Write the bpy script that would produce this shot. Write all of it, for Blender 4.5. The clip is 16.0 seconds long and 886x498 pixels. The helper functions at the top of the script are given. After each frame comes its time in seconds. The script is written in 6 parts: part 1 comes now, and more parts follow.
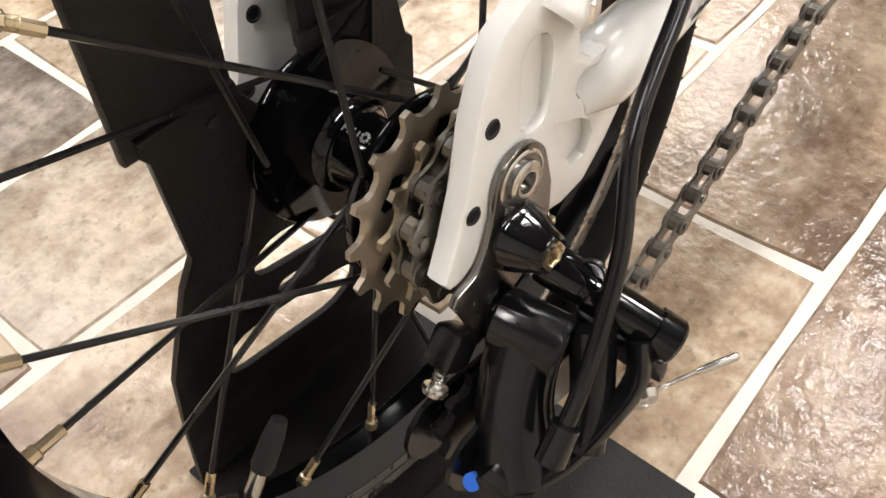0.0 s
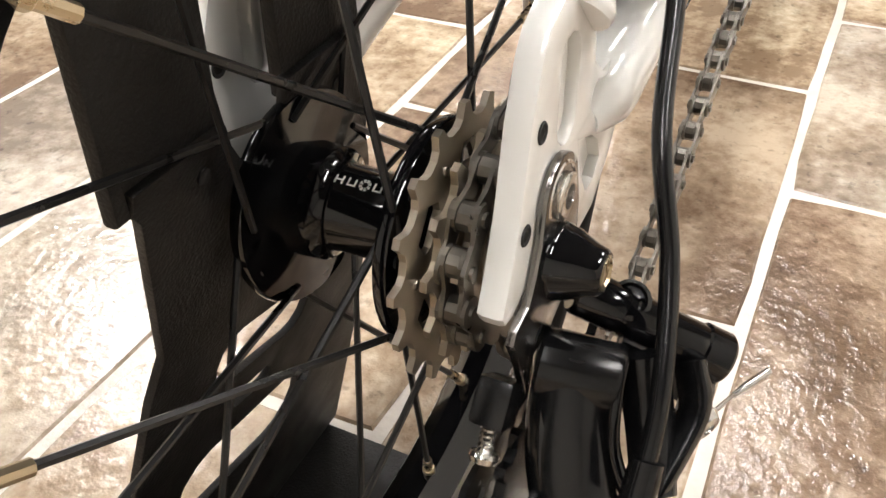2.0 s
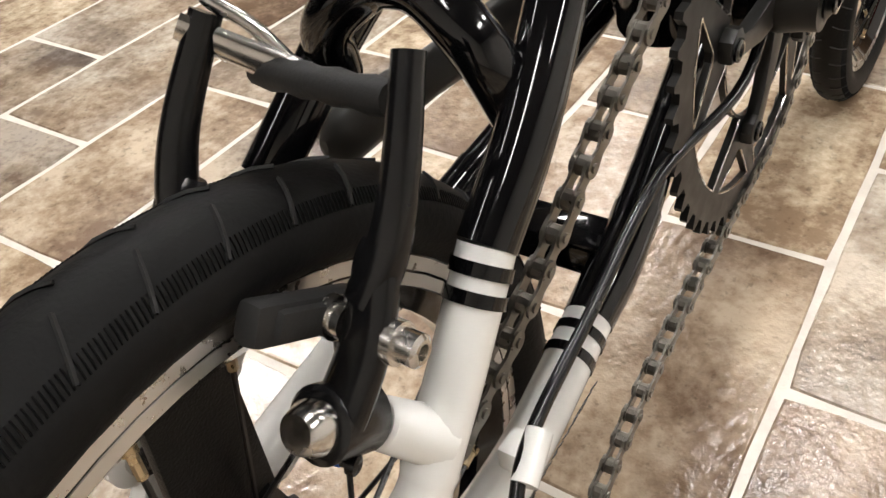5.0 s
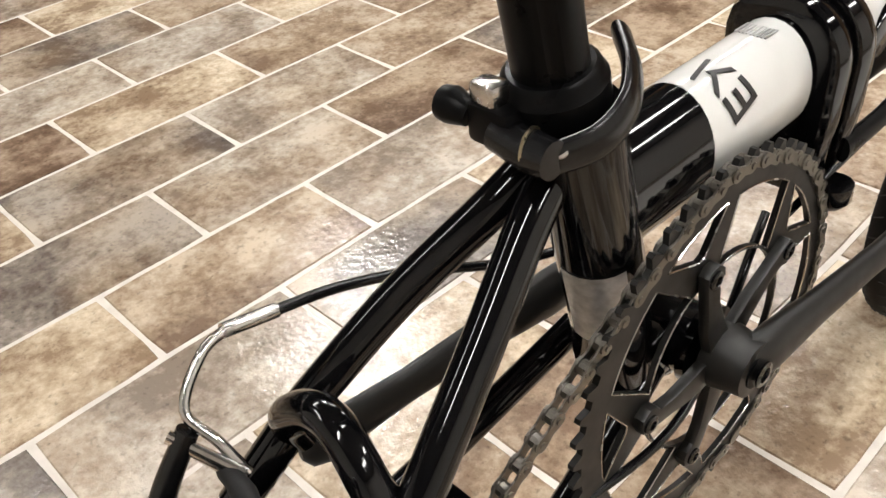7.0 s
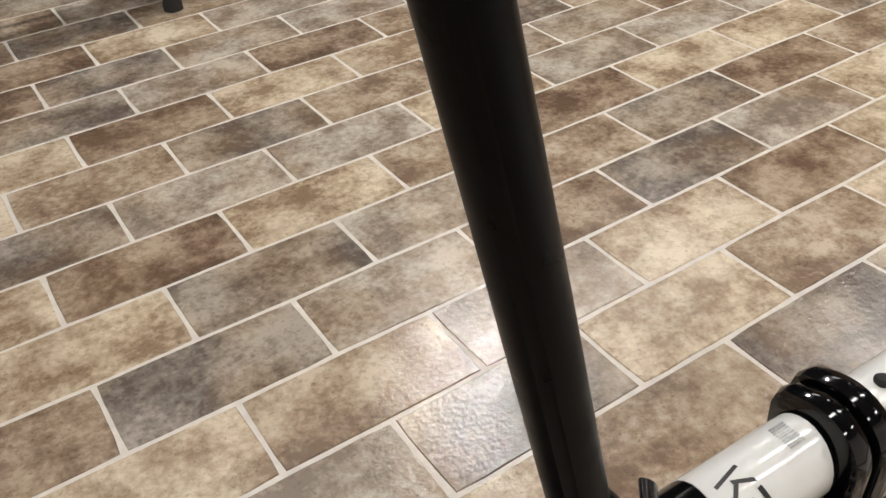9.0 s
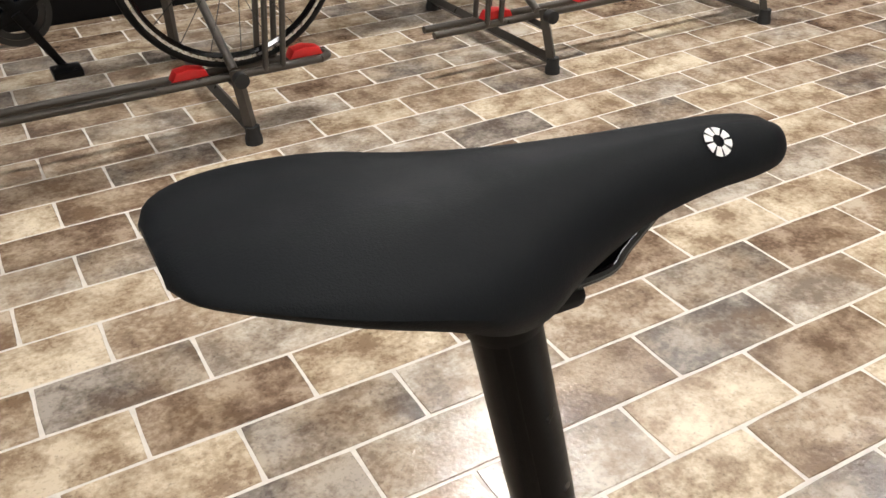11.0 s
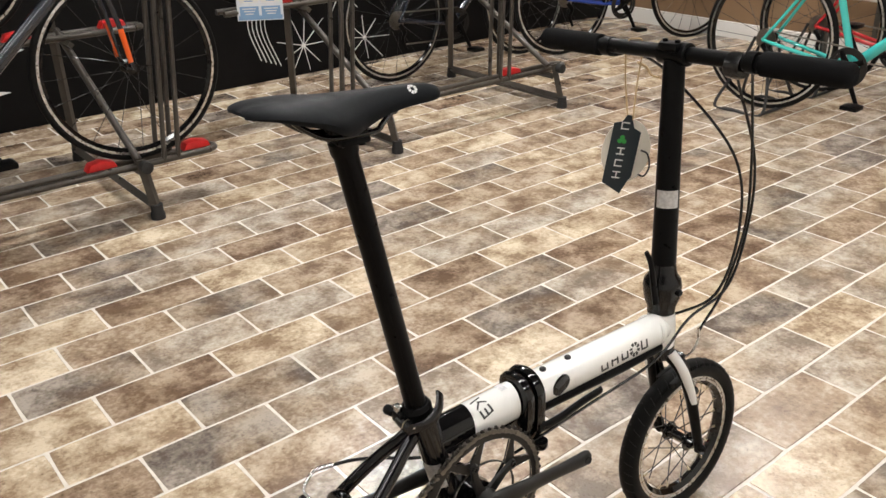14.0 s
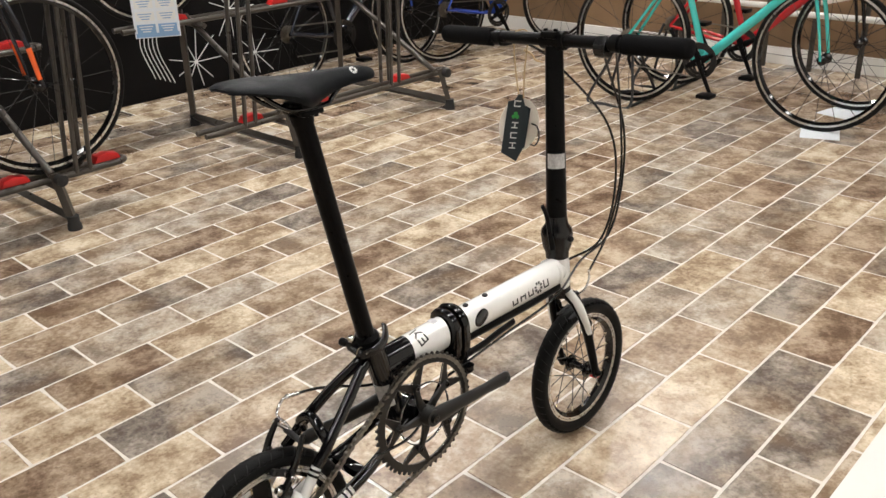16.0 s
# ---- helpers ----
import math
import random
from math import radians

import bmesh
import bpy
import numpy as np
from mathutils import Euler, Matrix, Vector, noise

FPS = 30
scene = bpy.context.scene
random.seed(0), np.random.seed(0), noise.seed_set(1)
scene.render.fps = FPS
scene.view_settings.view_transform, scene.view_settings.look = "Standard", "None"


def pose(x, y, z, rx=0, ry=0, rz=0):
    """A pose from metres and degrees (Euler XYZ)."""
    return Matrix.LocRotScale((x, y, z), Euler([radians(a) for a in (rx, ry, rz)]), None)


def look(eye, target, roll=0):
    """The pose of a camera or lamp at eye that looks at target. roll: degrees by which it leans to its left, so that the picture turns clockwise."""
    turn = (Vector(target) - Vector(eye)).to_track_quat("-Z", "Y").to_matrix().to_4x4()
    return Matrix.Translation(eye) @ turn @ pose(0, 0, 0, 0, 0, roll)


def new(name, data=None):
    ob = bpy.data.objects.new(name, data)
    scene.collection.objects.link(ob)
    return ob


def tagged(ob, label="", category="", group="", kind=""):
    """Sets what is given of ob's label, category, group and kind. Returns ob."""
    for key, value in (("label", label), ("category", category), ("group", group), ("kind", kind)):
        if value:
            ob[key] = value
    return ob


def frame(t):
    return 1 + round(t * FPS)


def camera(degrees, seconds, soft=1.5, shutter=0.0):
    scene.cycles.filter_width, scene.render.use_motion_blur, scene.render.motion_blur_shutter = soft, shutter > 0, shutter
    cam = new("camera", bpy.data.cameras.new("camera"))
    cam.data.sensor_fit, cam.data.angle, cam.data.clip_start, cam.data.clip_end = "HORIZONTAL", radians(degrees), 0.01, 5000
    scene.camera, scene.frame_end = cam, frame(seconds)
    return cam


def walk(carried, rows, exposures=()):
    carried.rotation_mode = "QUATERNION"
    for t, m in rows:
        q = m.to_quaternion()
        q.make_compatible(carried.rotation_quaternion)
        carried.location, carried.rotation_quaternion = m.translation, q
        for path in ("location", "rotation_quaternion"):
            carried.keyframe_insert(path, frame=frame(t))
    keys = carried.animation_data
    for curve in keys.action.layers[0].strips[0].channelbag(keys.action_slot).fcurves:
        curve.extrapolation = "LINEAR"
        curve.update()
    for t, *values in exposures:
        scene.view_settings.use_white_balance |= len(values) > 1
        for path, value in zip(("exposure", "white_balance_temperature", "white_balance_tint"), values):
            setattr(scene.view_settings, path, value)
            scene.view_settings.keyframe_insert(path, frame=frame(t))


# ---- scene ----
cam = camera(54.0, 16.0)
PATH = [
    (0, (-0.358, -0.957, 0.385), (0.598, -0.037, -1.111), -4.8),
    (0.5, (-0.381, -0.938, 0.356), (0.745, -0.086, -1.062), -2.3),
    (1, (-0.389, -0.924, 0.335), (0.913, -0.165, -0.979), -0.9),
    (1.5, (-0.392, -0.913, 0.338), (0.984, -0.201, -0.926), -1.0),
    (2, (-0.392, -0.911, 0.348), (1.01, -0.219, -0.901), -0.9),
    (2.5, (-0.389, -0.916, 0.352), (1.014, -0.221, -0.893), -1.2),
    (3, (-0.385, -0.92, 0.36), (1.007, -0.211, -0.89), -1.7),
    (3.5, (-0.364, -0.923, 0.394), (0.989, -0.178, -0.877), -2.1),
    (4, (-0.339, -0.934, 0.423), (0.977, -0.131, -0.851), -3.5),
    (4.5, (-0.325, -0.935, 0.453), (0.957, -0.076, -0.819), -5.1),
    (4.7, (-0.318, -0.94, 0.47), (0.952, -0.066, -0.804), -5.4),
    (6.8, (-0.244, -1.005, 0.645), (0.857, 0.102, -0.604), -4.4),
    (7, (-0.232, -1.008, 0.661), (0.829, 0.141, -0.585), -4.2),
    (7.5, (-0.197, -1.028, 0.72), (0.739, 0.228, -0.523), -4.6),
    (8, (-0.184, -1.046, 0.781), (0.653, 0.261, -0.48), -4.6),
    (8.5, (-0.18, -1.029, 0.827), (0.637, 0.295, -0.429), -4.3),
    (9, (-0.182, -1.007, 0.876), (0.648, 0.345, -0.342), -3.3),
    (9.5, (-0.176, -0.998, 0.927), (0.641, 0.408, -0.236), -2.4),
    (10, (-0.17, -0.99, 0.983), (0.625, 0.461, -0.14), -1.6),
    (10.2, (-0.18, -0.989, 1.013), (0.613, 0.472, -0.099), -1.2),
    (12.3, (-0.363, -1.244, 1.163), (0.567, 0.244, 0.202), -1.8),
    (12.5, (-0.401, -1.278, 1.173), (0.582, 0.19, 0.235), -1.7),
    (13, (-0.464, -1.364, 1.192), (0.627, 0.056, 0.301), -1.3),
    (13.5, (-0.52, -1.482, 1.205), (0.605, -0.066, 0.35), -0.8),
    (14, (-0.584, -1.631, 1.213), (0.542, -0.214, 0.362), -1.4),
    (14.5, (-0.636, -1.701, 1.229), (0.54, -0.319, 0.388), -2.0),
    (15, (-0.721, -1.739, 1.24), (0.532, -0.402, 0.439), -2.0),
    (15.5, (-0.788, -1.774, 1.235), (0.512, -0.48, 0.436), -1.9),
    (16, (-0.823, -1.789, 1.232), (0.499, -0.536, 0.407), -1.9),
]
walk(cam, [(t, look(eye, target, roll)) for t, eye, target, roll in PATH],
     exposures=[(0, 0.47), (0.5, 0.53), (2.0, 0.53), (3.2, 0.50), (4.5, 0.15), (6.8, 0.12), (7.5, -0.20), (8, -0.20), (8.5, -0.27), (9, -0.47), (10.2, -0.14), (12.5, -0.01), (15, -0.03), (16, -0.09)])
LAMPS = [(3.0, 1.85), (-0.1, 1.75), (-2.0, 1.75), (3.7, 0.6), (0.4, -0.9), (2.2, -0.9), (-1.5, -0.9), (0.2, -2.7), (2.4, -2.6)]

# ---------------- world and lights ----------------
world = bpy.data.worlds.new("shop_air")
scene.world = world
world.use_nodes = True
world.node_tree.nodes["Background"].inputs[0].default_value = (1.0, 0.98, 0.95, 1)
world.node_tree.nodes["Background"].inputs[1].default_value = 0.08


# ---------------- small tools ----------------
def part(name, bm, material, parent=None, label="", smooth=True, kind=""):
    """Link a bmesh as one mesh object under a thing or a part."""
    me = bpy.data.meshes.new(name)
    bmesh.ops.recalc_face_normals(bm, faces=bm.faces)
    bm.to_mesh(me)
    bm.free()
    if smooth:
        me.shade_smooth()
        me.set_sharp_from_angle(angle=radians(38))
    me.materials.append(material)
    ob = new(name, me)
    if parent is not None:
        ob.parent = parent
    if label or kind:
        tagged(ob, label=label, kind=kind)
    return ob


def thing(name, label, category, m=None, group="", kind=""):
    ob = new(name)
    ob.empty_display_size = 0.05
    if m is not None:
        ob.matrix_basis = m
    return tagged(ob, label, category, group, kind)


def V(*a):
    return Vector(a)


def bm_new():
    return bmesh.new()


def add_box(bm, c, s, m=None, bevel=0.0):
    """A box with centre c and full sizes s; bevel rounds its edges."""
    mat4 = Matrix.Translation(c) @ Matrix.Diagonal((*s, 1))
    if m is not None:
        mat4 = m @ mat4
    r = bmesh.ops.create_cube(bm, size=1, matrix=mat4)
    if bevel:
        es = list({e for v in r["verts"] for e in v.link_edges})
        bmesh.ops.bevel(bm, geom=es, offset=bevel, segments=2, affect="EDGES", profile=0.6)
    return bm


def frames_along(pts):
    tans = []
    n = len(pts)
    for i in range(n):
        a, b = pts[max(i - 1, 0)], pts[min(i + 1, n - 1)]
        tans.append((b - a).normalized())
    up = V(0, 0, 1) if abs(tans[0].z) < 0.9 else V(1, 0, 0)
    nrm = (up - tans[0] * up.dot(tans[0])).normalized()
    out = []
    for t in tans:
        nrm = (nrm - t * nrm.dot(t)).normalized()
        out.append((t, nrm, t.cross(nrm)))
    return out


def curve(pts, n=6):
    """Catmull-Rom points through pts."""
    P = [Vector(p) for p in pts]
    if len(P) < 3:
        return P
    P = [P[0] * 2 - P[1]] + P + [P[-1] * 2 - P[-2]]
    out = []
    for i in range(1, len(P) - 2):
        for k in range(n):
            t = k / n
            a, b, c, d = P[i - 1], P[i], P[i + 1], P[i + 2]
            out.append(0.5 * (2 * b + (c - a) * t + (2 * a - 5 * b + 4 * c - d) * t * t + (3 * b - a - 3 * c + d) * t ** 3))
    out.append(P[-2])
    return out


def add_tube(bm, pts, r, segs=12, flat=1.0, cap=True):
    """A tube through pts; r is one radius or one for each point; flat squeezes it across its second axis."""
    P = [Vector(p) for p in pts]
    R = list(r) if isinstance(r, (list, tuple)) else [r] * len(P)
    if len(R) != len(P):
        R = [R[0] + (R[-1] - R[0]) * i / (len(P) - 1) for i in range(len(P))]
    rings = []
    for p, rad, (t, n, b) in zip(P, R, frames_along(P)):
        rings.append([bm.verts.new(p + n * rad * math.cos(a) + b * rad * flat * math.sin(a)) for a in [2 * math.pi * k / segs for k in range(segs)]])
    for A, B in zip(rings, rings[1:]):
        for k in range(segs):
            bm.faces.new((A[k], A[(k + 1) % segs], B[(k + 1) % segs], B[k]))
    if cap:
        bm.faces.new(rings[0][::-1])
        bm.faces.new(rings[-1])
    return bm


def add_lathe(bm, prof, m, segs=32, closed=False):
    """Turn a profile of (radius, along) round the local z axis of m; closed joins its last point to the first."""
    rings = []
    for rad, h in prof:
        rings.append([bm.verts.new(m @ V(rad * math.cos(a), rad * math.sin(a), h)) for a in [2 * math.pi * k / segs for k in range(segs)]])
    pairs = list(zip(rings, rings[1:])) + ([(rings[-1], rings[0])] if closed else [])
    for A, B in pairs:
        for k in range(segs):
            bm.faces.new((A[k], A[(k + 1) % segs], B[(k + 1) % segs], B[k]))
    if not closed:
        if prof[0][0] > 1e-6:
            bm.faces.new(rings[0][::-1])
        if prof[-1][0] > 1e-6:
            bm.faces.new(rings[-1])
    return bm


def add_prism(bm, outline, depth, m, holes=(), bevel=0.0):
    """A flat plate: outline (and holes) as lists of (a, b), filled in m's xy plane, with thickness depth along m's z."""
    edges = []
    for loop in (outline, *holes):
        vs = [bm.verts.new(m @ V(a, b, 0)) for a, b in loop]
        edges += [bm.edges.new((vs[i], vs[(i + 1) % len(vs)])) for i in range(len(vs))]
    r = bmesh.ops.triangle_fill(bm, use_beauty=True, use_dissolve=False, edges=edges)
    faces = [g for g in r["geom"] if isinstance(g, bmesh.types.BMFace)]
    ext = bmesh.ops.extrude_face_region(bm, geom=faces)
    vs = [g for g in ext["geom"] if isinstance(g, bmesh.types.BMVert)]
    off = (m.to_3x3() @ V(0, 0, 1)).normalized() * depth
    bmesh.ops.translate(bm, vec=off, verts=vs)
    if bevel:
        caps = set(faces) | {g for g in ext["geom"] if isinstance(g, bmesh.types.BMFace)}
        rim = [e for e in bm.edges if e.is_valid and sum(f in caps for f in e.link_faces) == 1 and len(e.link_faces) == 2]
        bmesh.ops.bevel(bm, geom=rim, offset=bevel, segments=2, affect="EDGES", profile=0.6)
    return bm


def arc(cx, cy, r, a0, a1, n=8):
    return [(cx + r * math.cos(radians(a0 + (a1 - a0) * k / n)), cy + r * math.sin(radians(a0 + (a1 - a0) * k / n))) for k in range(n + 1)]


def capsule(x0, y0, x1, y1, r, n=6):
    """Outline of a rounded slot between two points."""
    a = math.degrees(math.atan2(y1 - y0, x1 - x0))
    return arc(x1, y1, r, a - 90, a + 90, n) + arc(x0, y0, r, a + 90, a + 270, n)


# planes and axes in the bike's own space: x ahead, y to its left, z up
SIDE = Matrix(((1, 0, 0, 0), (0, 0, -1, 0), (0, 1, 0, 0), (0, 0, 0, 1)))  # (a, b) -> (x, z), thickness to the right


def side(y, x=0.0, z=0.0):
    return Matrix.Translation((x, y, z)) @ SIDE


def axis_y(x, y, z):
    """Lathe axis along the bike's width, height growing to the right (-y)."""
    return Matrix.Translation((x, y, z)) @ Matrix.Rotation(radians(90), 4, "X")


def along(a, b):
    """Matrix at a with its z axis towards b."""
    a, b = Vector(a), Vector(b)
    return Matrix.Translation(a) @ (b - a).to_track_quat("Z", "Y").to_matrix().to_4x4()


# ---------------- materials ----------------
def mat(name, colour, rough=0.5, metal=0.0, vary=0.0, scale=20.0, bump=0.0, bscale=200.0, coat=0.0, spec=0.5, rvary=0.0):
    """A surface with colour and roughness variation at one scale and fine relief at another."""
    m = bpy.data.materials.new(name)
    m.use_nodes = True
    nt = m.node_tree
    b = nt.nodes["Principled BSDF"]
    b.inputs["Base Color"].default_value = (*colour, 1)
    b.inputs["Roughness"].default_value = rough
    b.inputs["Metallic"].default_value = metal
    b.inputs["Specular IOR Level"].default_value = spec
    if coat:
        b.inputs["Coat Weight"].default_value = coat
        b.inputs["Coat Roughness"].default_value = 0.04
    co = nt.nodes.new("ShaderNodeTexCoord")
    if vary or rvary:
        n = nt.nodes.new("ShaderNodeTexNoise")
        n.inputs["Scale"].default_value = scale
        n.inputs["Detail"].default_value = 6
        nt.links.new(co.outputs["Object"], n.inputs["Vector"])
        if vary:
            hsv = nt.nodes.new("ShaderNodeHueSaturation")
            hsv.inputs["Color"].default_value = (*colour, 1)
            mr = nt.nodes.new("ShaderNodeMapRange")
            mr.inputs[3].default_value, mr.inputs[4].default_value = 1 - vary, 1 + vary
            mr.inputs[1].default_value, mr.inputs[2].default_value = 0.3, 0.7
            nt.links.new(n.outputs["Fac"], mr.inputs[0])
            val = mr.outputs[0]
            nt.links.new(val, hsv.inputs["Value"])
            nt.links.new(hsv.outputs[0], b.inputs["Base Color"])
        if rvary:
            mr2 = nt.nodes.new("ShaderNodeMapRange")
            mr2.inputs[3].default_value, mr2.inputs[4].default_value = max(rough - rvary, 0.02), min(rough + rvary, 1)
            mr2.inputs[1].default_value, mr2.inputs[2].default_value = 0.3, 0.7
            nt.links.new(n.outputs["Fac"], mr2.inputs[0])
            nt.links.new(mr2.outputs[0], b.inputs["Roughness"])
    if bump:
        n2 = nt.nodes.new("ShaderNodeTexNoise")
        n2.inputs["Scale"].default_value = bscale
        n2.inputs["Detail"].default_value = 4
        nt.links.new(co.outputs["Object"], n2.inputs["Vector"])
        bp = nt.nodes.new("ShaderNodeBump")
        bp.inputs["Strength"].default_value = bump
        bp.inputs["Distance"].default_value = 0.002
        nt.links.new(n2.outputs["Fac"], bp.inputs["Height"])
        nt.links.new(bp.outputs[0], b.inputs["Normal"])
    return m


def glow(name, colour, strength):
    m = bpy.data.materials.new(name)
    m.use_nodes = True
    nt = m.node_tree
    nt.nodes.clear()
    e = nt.nodes.new("ShaderNodeEmission")
    e.inputs[0].default_value, e.inputs[1].default_value = (*colour, 1), strength
    o = nt.nodes.new("ShaderNodeOutputMaterial")
    nt.links.new(e.outputs[0], o.inputs[0])
    return m


def tile_mat(name, dark, mid, light):
    """Stone-look tile: cloudy patches, fine speckle, a lightly embossed satin face."""
    m = bpy.data.materials.new(name)
    m.use_nodes = True
    nt = m.node_tree
    b = nt.nodes["Principled BSDF"]
    geo = nt.nodes.new("ShaderNodeNewGeometry")
    oi = nt.nodes.new("ShaderNodeObjectInfo")
    sh = nt.nodes.new("ShaderNodeVectorMath")
    sh.operation = "MULTIPLY_ADD"
    sh.inputs[1].default_value = (1, 1, 1)
    cmb = nt.nodes.new("ShaderNodeCombineXYZ")
    mul = nt.nodes.new("ShaderNodeMath")
    mul.operation = "MULTIPLY"
    mul.inputs[1].default_value = 37.0
    rnd = nt.nodes.new("ShaderNodeMath")
    rnd.operation = "ADD"
    nt.links.new(oi.outputs["Random"], rnd.inputs[0]), nt.links.new(geo.outputs["Random Per Island"], rnd.inputs[1])
    nt.links.new(rnd.outputs[0], mul.inputs[0])
    nt.links.new(mul.outputs[0], cmb.inputs[2])
    nt.links.new(geo.outputs["Position"], sh.inputs[0])
    nt.links.new(cmb.outputs[0], sh.inputs[2])

    def noise_at(s, det, rgh=0.55):
        n = nt.nodes.new("ShaderNodeTexNoise")
        n.inputs["Scale"].default_value, n.inputs["Detail"].default_value, n.inputs["Roughness"].default_value = s, det, rgh
        nt.links.new(sh.outputs[0], n.inputs["Vector"])
        return n.outputs["Fac"]

    big, fine = noise_at(8.5, 6, 0.62), noise_at(75.0, 5, 0.65)
    ramp = nt.nodes.new("ShaderNodeValToRGB")
    ramp.color_ramp.elements[0].position, ramp.color_ramp.elements[0].color = 0.415, (*dark, 1)
    ramp.color_ramp.elements[1].position, ramp.color_ramp.elements[1].color = 0.595, (*light, 1)
    e = ramp.color_ramp.elements.new(0.5)
    e.color = (*mid, 1)
    mix0 = nt.nodes.new("ShaderNodeMix")
    mix0.inputs[0].default_value = 0.3
    nt.links.new(big, mix0.inputs[2]), nt.links.new(fine, mix0.inputs[3])
    nt.links.new(mix0.outputs[0], ramp.inputs[0])
    # broad warm and pale patches across the tile
    patch = nt.nodes.new("ShaderNodeMapRange")
    patch.inputs[1].default_value, patch.inputs[2].default_value, patch.inputs[3].default_value, patch.inputs[4].default_value = 0.42, 0.62, 0.0, 0.62
    nt.links.new(noise_at(5.0, 3, 0.5), patch.inputs[0])
    warm = nt.nodes.new("ShaderNodeValToRGB")
    warm.color_ramp.elements[0].position, warm.color_ramp.elements[0].color = 0.40, (0.225, 0.145, 0.085, 1)
    warm.color_ramp.elements[1].position, warm.color_ramp.elements[1].color = 0.60, (0.56, 0.45, 0.325, 1)
    nt.links.new(mix0.outputs[0], warm.inputs[0])
    blend = nt.nodes.new("ShaderNodeMix")
    blend.data_type = "RGBA"
    nt.links.new(patch.outputs[0], blend.inputs[0]), nt.links.new(ramp.outputs[0], blend.inputs[6]), nt.links.new(warm.outputs[0], blend.inputs[7])
    # scattered dark pits
    sp = nt.nodes.new("ShaderNodeMapRange")
    sp.inputs[1].default_value, sp.inputs[2].default_value, sp.inputs[3].default_value, sp.inputs[4].default_value = 0.28, 0.42, 0.5, 1.0
    nt.links.new(noise_at(140.0, 3), sp.inputs[0])
    mx = nt.nodes.new("ShaderNodeMix")
    mx.data_type, mx.blend_type = "RGBA", "MULTIPLY"
    mx.inputs[0].default_value = 0.7
    nt.links.new(blend.outputs[2], mx.inputs[6]), nt.links.new(sp.outputs[0], mx.inputs[7])
    nt.links.new(mx.outputs[2], b.inputs["Base Color"])
    ro = nt.nodes.new("ShaderNodeMapRange")
    ro.inputs[1].default_value, ro.inputs[2].default_value, ro.inputs[3].default_value, ro.inputs[4].default_value = 0.3, 0.7, 0.11, 0.26
    nt.links.new(fine, ro.inputs[0]), nt.links.new(ro.outputs[0], b.inputs["Roughness"])
    bp = nt.nodes.new("ShaderNodeBump")
    bp.inputs["Strength"].default_value, bp.inputs["Distance"].default_value = 0.55, 0.0018
    nt.links.new(noise_at(110.0, 3), bp.inputs["Height"])
    nt.links.new(bp.outputs[0], b.inputs["Normal"])
    return m


M_TILE = {
    "c": tile_mat("tile_cream", (0.29, 0.205, 0.135), (0.53, 0.42, 0.29), (0.75, 0.645, 0.49)),
    "t": tile_mat("tile_tan", (0.202, 0.137, 0.093), (0.337, 0.248, 0.171), (0.544, 0.447, 0.342)),
    "b": tile_mat("tile_brown", (0.125, 0.080, 0.052), (0.225, 0.152, 0.102), (0.40, 0.305, 0.222)),
    "g": tile_mat("tile_grey", (0.118, 0.094, 0.078), (0.215, 0.180, 0.150), (0.385, 0.332, 0.28)),
    "s": tile_mat("tile_stone", (0.229, 0.180, 0.140), (0.378, 0.314, 0.249), (0.578, 0.513, 0.432)),
}
M_GROUT = mat("grout", (0.66, 0.61, 0.55), 0.6, vary=0.1, scale=40, bump=0.2)
M_WHITE = mat("white_paint", (0.80, 0.80, 0.775), 0.12, coat=0.6, vary=0.02, scale=60, rvary=0.04)
M_GLOSS = mat("black_gloss_paint", (0.003, 0.003, 0.0035), 0.09, spec=0.3, coat=0.3, rvary=0.04, scale=30)
M_SATIN = mat("black_satin_alloy", (0.003, 0.003, 0.0032), 0.34, spec=0.10, rvary=0.08, scale=60, bump=0.03, bscale=900)
M_CRANK = mat("dark_grey_anodised", (0.014, 0.0135, 0.0125), 0.4, spec=0.4, metal=0.2, rvary=0.07, scale=80)
M_TYRE = mat("tyre_rubber", (0.005, 0.005, 0.005), 0.6, spec=0.16, vary=0.2, scale=90, bump=0.15, bscale=500)
M_FOAM = mat("foam_grip", (0.005, 0.005, 0.0055), 0.9, spec=0.1, bump=0.4, bscale=1500)
M_SADDLE = mat("saddle_cover", (0.0055, 0.0066, 0.0080), 0.55, spec=0.09, bump=0.12, bscale=1400, rvary=0.05, scale=40)
M_PLASTIC = mat("black_plastic", (0.005, 0.005, 0.0055), 0.22, spec=0.4, rvary=0.06, scale=50)
M_RIMSILVER = mat("machined_rim", (0.62, 0.61, 0.59), 0.3, metal=1.0, rvary=0.08, scale=120)
M_STEEL = mat("bright_steel", (0.62, 0.60, 0.57), 0.22, metal=1.0, rvary=0.08, scale=150)
M_BRASS = mat("nipple_brass", (0.55, 0.45, 0.30), 0.3, metal=1.0, rvary=0.08, scale=150)
M_COG = mat("nickel_cog", (0.48, 0.425, 0.345), 0.40, metal=1.0, vary=0.15, scale=90, rvary=0.1)
M_CHAIN = mat("chain_steel", (0.22, 0.205, 0.18), 0.35, metal=1.0, vary=0.2, scale=200, rvary=0.1)
M_SPOKE = mat("black_spoke", (0.012, 0.012, 0.012), 0.3, metal=0.2, rvary=0.05, scale=60)
M_HANGER = mat("polished_dark_steel", (0.22, 0.21, 0.20), 0.22, metal=1.0, rvary=0.06, scale=120)
